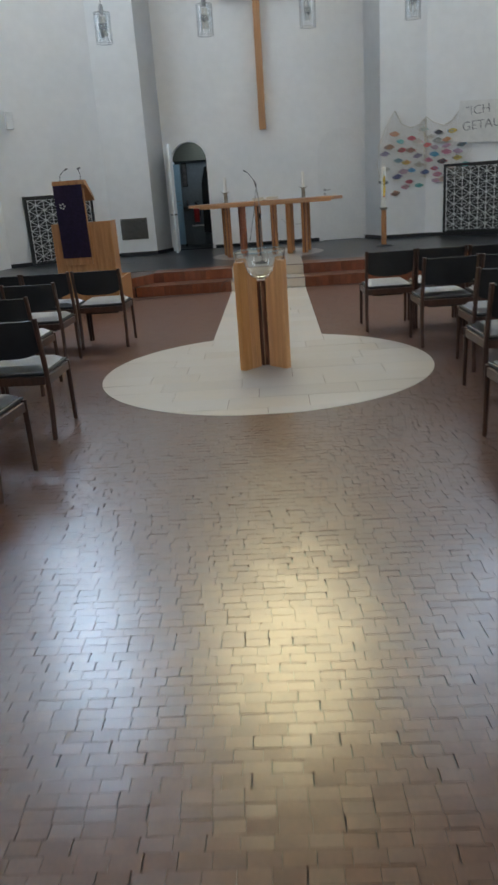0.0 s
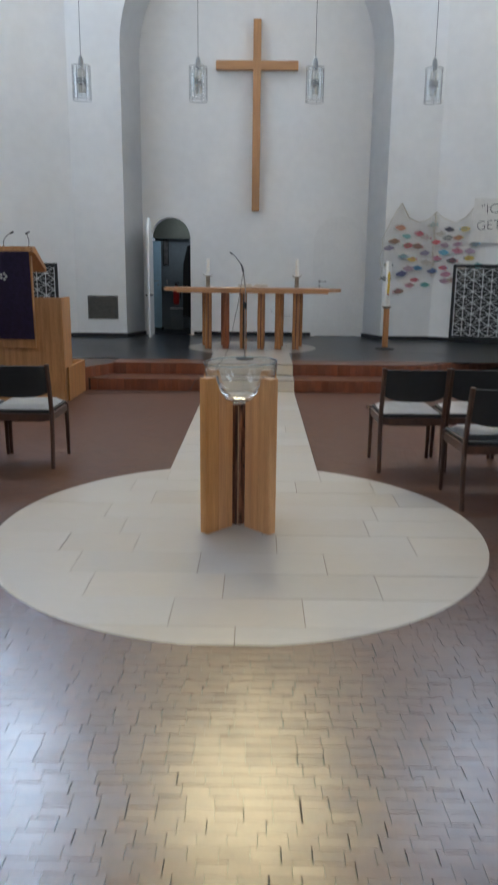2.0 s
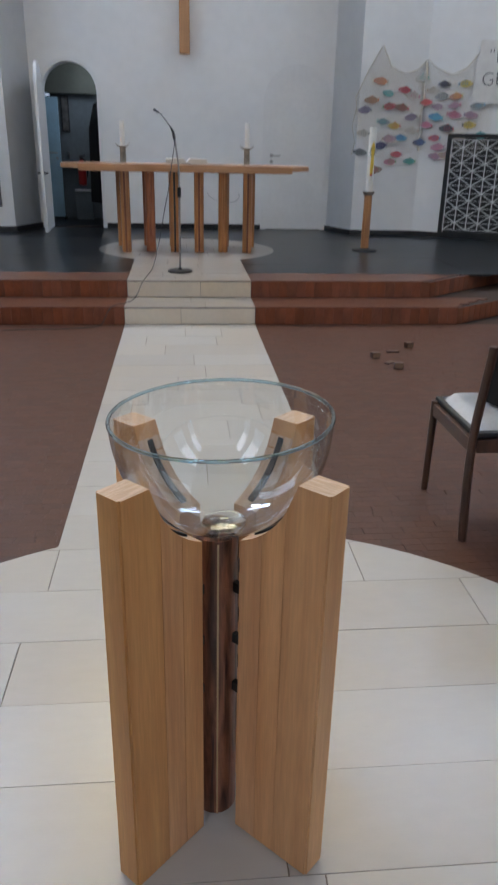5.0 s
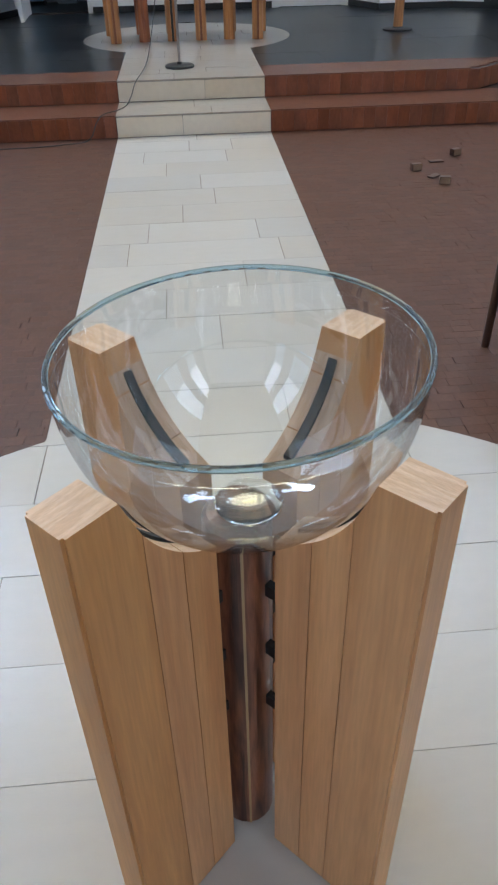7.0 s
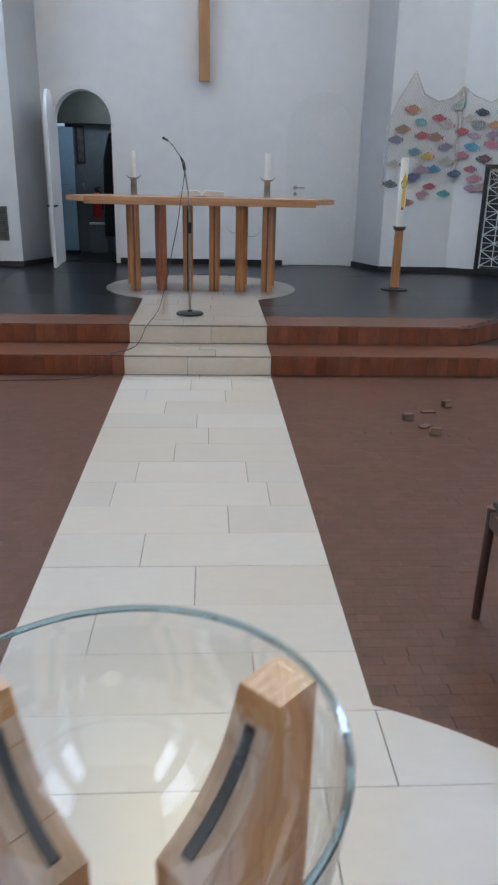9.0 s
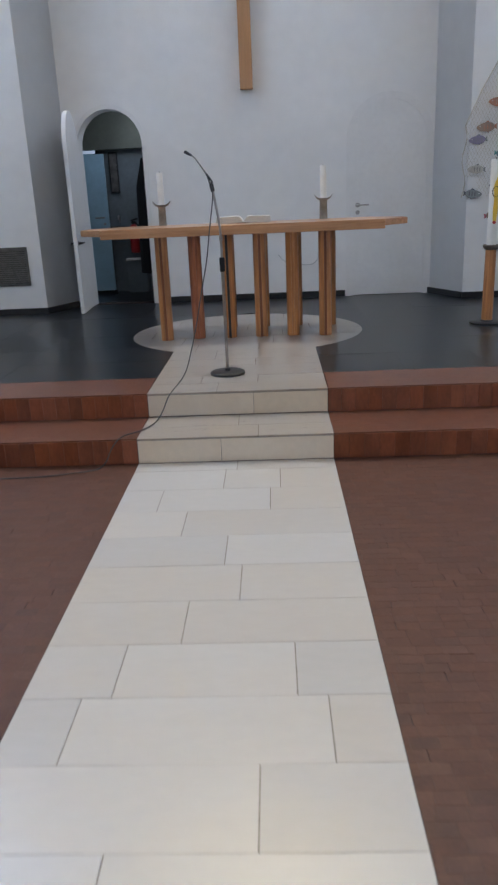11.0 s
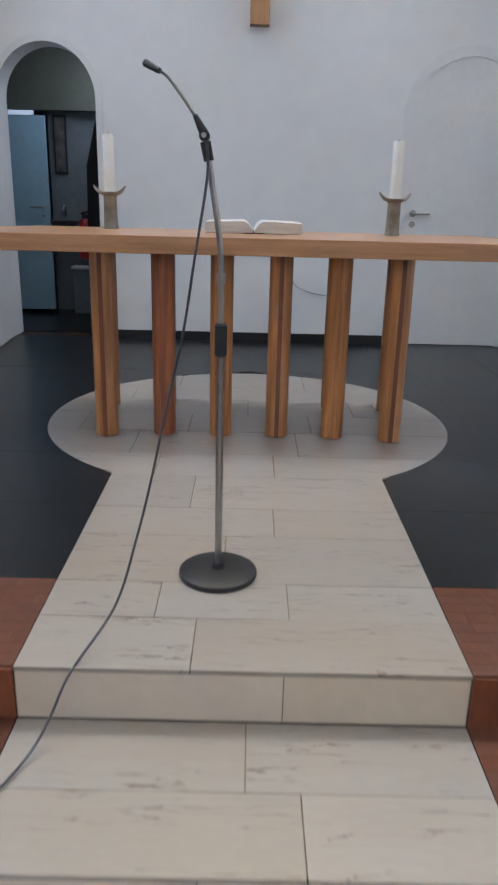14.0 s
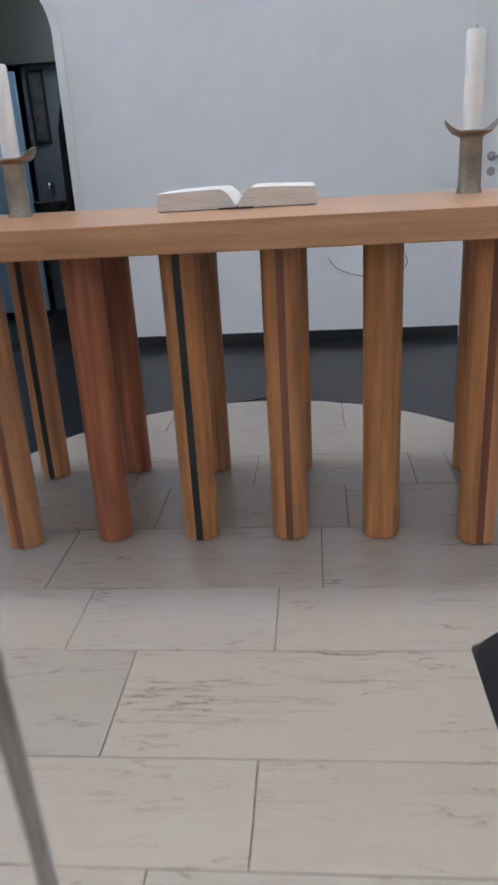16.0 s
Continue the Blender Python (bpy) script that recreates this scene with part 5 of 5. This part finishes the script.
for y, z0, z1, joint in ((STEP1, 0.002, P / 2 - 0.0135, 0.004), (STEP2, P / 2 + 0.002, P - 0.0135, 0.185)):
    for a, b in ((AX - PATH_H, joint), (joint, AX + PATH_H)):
        part("riser_slab", box(a + 0.001, b - 0.001, y - 0.002, y + 0.02, z0, z1, 0.0015, segments=1), LIFTED_RISER, path_floor)

# slate slabs of the chancel
slate_floor = structure("floor_slate", box(AX - 3.0, AX + 3.0, EDGE, 15.1, P - 0.02, P - 0.008), SKIRT, "black slate floor of the chancel", "floor")


def slate_slab(x0, x1, y0, y1):
    n = 8
    mid = lambda y: max(PATH_H if y < ALT_C[1] else 0.0, chord(ALT_C, ALT_R, y)) + 0.0015
    for sign in (-1, 1):
        ys = [y0 + 0.0003 + (y1 - y0 - 0.0006) * k / n for k in range(n + 1)]
        if sign > 0:
            inner = [(max(x0 + 0.0003, AX + (mid(y) if mid(y) > 0.004 else 0)), y) for y in ys]
            outer = [(x1 - 0.0003, y) for y in ys]
        else:
            inner = [(min(x1 - 0.0003, AX - (mid(y) if mid(y) > 0.004 else 0)), y) for y in ys]
            outer = [(x0 + 0.0003, y) for y in ys]
        if sign * (outer[0][0] - AX) <= 0.01:
            continue
        keep = [k for k in range(n + 1) if sign * (outer[k][0] - inner[k][0]) > 0.003]
        if len(keep) < 2:
            continue
        slab([outer[k] for k in keep] + [inner[k] for k in keep][::-1], P, 0.006, slate_floor, SLATE, "slate_slab")


for i in range(-10, 10):
    for j in range(7):
        y0 = EDGE + 0.002 + j * 0.566
        x0 = AX + i * PATH_H
        slate_slab(x0, x0 + PATH_H, y0, min(y0 + 0.566, 15.1))

# ---- wooden block floor ----
BX, BY = 0.0815, 0.0475


def block_faces(x0, x1, y0, y1, z, verts, faces, tx, ty):
    b = 0.0003
    base = len(verts)
    xm, ym = (x0 + x1) / 2, (y0 + y1) / 2
    for inset, dz in ((0.0, -0.006), (b, 0.0)):
        for x, y in ((x0 + inset, y0 + inset), (x1 - inset, y0 + inset), (x1 - inset, y1 - inset), (x0 + inset, y1 - inset)):
            verts.append((x, y, z + dz + (x - xm) * tx + (y - ym) * ty))
    faces.append((base + 4, base + 5, base + 6, base + 7))
    for k in range(4):
        j = (k + 1) % 4
        faces.append((base + k, base + j, base + 4 + j, base + 4 + k))


block_floor = structure("floor_blocks", box(AX - 5.6, AX + 5.6, -7.5, 12.9, -0.006, -0.0052), JOINT, "worn varnished brown wooden block floor", "floor")
verts, faces = [], []
rng = random.Random(7)
kinds = []
singles = 0
shape = None
for j in range(int((STEP1 + 7.4) / BY)):
    y0 = STEP1 - 0.002 - (j + 1) * BY
    wide = HALL_X - 0.05
    x = AX - wide - rng.random() * BX
    while x < AX + wide:
        gap = (0.0005 if y0 < 4.6 else 0.0) + ((0.0045 if y0 < 4.6 else 0.0035) * rng.random() if rng.random() < (0.36 if y0 < 4.6 else 0.1) else 0.0)
        x0, x1 = x, x + BX - gap
        x += BX
        y1 = y0 + BY - (0.0026 * rng.random() ** 2 if rng.random() < (0.5 if y0 < 4.6 else 0.02) else 0.0)
        cut = min(chord(FONT_C, FONT_R - 0.001, y0), chord(FONT_C, FONT_R - 0.001, y1))
        near = max(0.0, 1 - abs(math.hypot((x0 + x1) / 2 - FONT_C[0], y0 + BY / 2 - FONT_C[1]) - FONT_R) / 0.5)
        if y1 > FONT_C[1] + 1.2:
            cut = max(cut, PATH_H + 0.0015)
        if cut < 0.2:
            pass
        elif x0 < AX < x1:
            continue
        elif x1 <= AX:
            x1 = min(x1, AX - cut)
        else:
            x0 = max(x0, AX + cut)
        if x1 - x0 < 0.003:
            continue
        level = 0.75 if y0 < 4.6 else 0.3
        tx, ty, dz = rng.gauss(0, 0.008) * level, rng.gauss(0, 0.011) * level, rng.uniform(-0.0005, 0.0) * level - 0.0011 * near
        if -0.45 < x0 < 0.60 and 2.86 < y0 < 3.72 and singles < 300:
            if shape is None:
                v, f = [], []
                block_faces(-BX / 2 + 0.001, BX / 2 - 0.001, -BY / 2 + 0.0005, BY / 2 - 0.0005, 0.0, v, f, 0, 0)
                shape = bpy.data.meshes.new("block")
                shape.from_pydata(v, [], f)
                shape.materials.append(BRICK_ONE)
            ob = new("block", shape)
            ob.parent = block_floor
            ob.matrix_local = Matrix.Translation(((x0 + x1) / 2, (y0 + y1) / 2, dz)) @ Euler((ty, -tx, 0)).to_matrix().to_4x4() @ Matrix.Diagonal(((x1 - x0) / (BX - 0.002), 1, 1, 1))
            singles += 1
        else:
            block_faces(x0, x1, y0, y1, dz, verts, faces, tx, ty)
            kinds.extend([1 if y0 > 5.4 else 0] * 5)
me = bpy.data.meshes.new("block_field")
me.from_pydata(verts, [], faces)
me.materials.append(BRICK)
me.materials.append(DULL)
me.polygons.foreach_set("material_index", kinds)
ob = new("block_field", me)
ob.parent = block_floor
tagged(ob, kind="stuff")
# treads of the block steps
verts, faces = [], []
for z, y0, y1, xa, xb in ((P / 2, STEP1, STEP2, -1.9, 2.45), (P, STEP2, EDGE, -1.72, 2.32)):
    for j in range(int((y1 - y0) / BY)):
        yy = y0 + 0.002 + j * (y1 - y0 - 0.002) / int((y1 - y0) / BY)
        x = xa - rng.random() * BX
        while x < xb + 1.2:
            x0, x1 = max(x, xa), x + BX
            x += BX
            if x0 < AX and x1 > AX - PATH_H - 0.003:
                x1 = AX - PATH_H - 0.003
            if x1 > AX and x0 < AX + PATH_H + 0.003:
                x0 = AX + PATH_H + 0.003
            if x1 - x0 < 0.001 or x1 > xb + (yy - y0) * 1.2:
                continue
            block_faces(x0, x1, yy, yy + (y1 - y0 - 0.002) / int((y1 - y0) / BY), z - rng.uniform(0, 0.0001), verts, faces, rng.gauss(0, 0.0012), rng.gauss(0, 0.0012))
me = bpy.data.meshes.new("tread_field")
me.from_pydata(verts, [], faces)
me.materials.append(TREAD)
ob = new("tread_field", me)
ob.parent = block_floor
tagged(ob, kind="stuff")


# upright blocks of the step faces
def riser(a, b, z0, z1):
    a, b = Vector(a), Vector(b)
    n = max(1, round((b - a).length / 0.085))
    way = (b - a).normalized()
    deg = math.degrees(math.atan2(way.y, way.x))
    w = (b - a).length / n
    for k in range(n):
        q = a + way * w * (k + 0.5)
        ob = new("riser_block", riser_mesh(round(w, 4), round(z1 - z0, 4)))
        ob.parent = steps
        ob.matrix_local = pose(q.x, q.y, z0, 0, 0, deg)


RISERS = {}


def riser_mesh(w, h):
    if (w, h) not in RISERS:
        bm = box(-w / 2 + 0.0006, w / 2 - 0.0006, -0.004, 0.012, 0.0, h, 0.0015, segments=1)
        me = bpy.data.meshes.new("riser_block")
        bm.to_mesh(me)
        bm.free()
        me.materials.append(CLAY)
        RISERS[(w, h)] = me
    return RISERS[(w, h)]


steps = thing("floor_step_faces", "red-brown upright blocks facing the chancel steps", "step", kind="structure")
for z0, z1, y, xa, xb, end in ((0.001, P / 2 - 0.0065, STEP1, -1.93, 2.45, (4.15, 11.42)), (P / 2 + 0.001, P - 0.0065, STEP2, -1.72, 2.32, (3.87, 11.93))):
    riser((xa, y), (AX - PATH_H - 0.002, y), z0, z1)
    riser((AX + PATH_H + 0.002, y), (xb, y), z0, z1)
    riser((xb, y), end, z0, z1)
riser((-2.1, 9.98), (-1.72, STEP2), P / 2 + 0.001, P - 0.0065)
riser((-2.1, 9.98), (-1.955, 10.24), 0.001, P / 2)
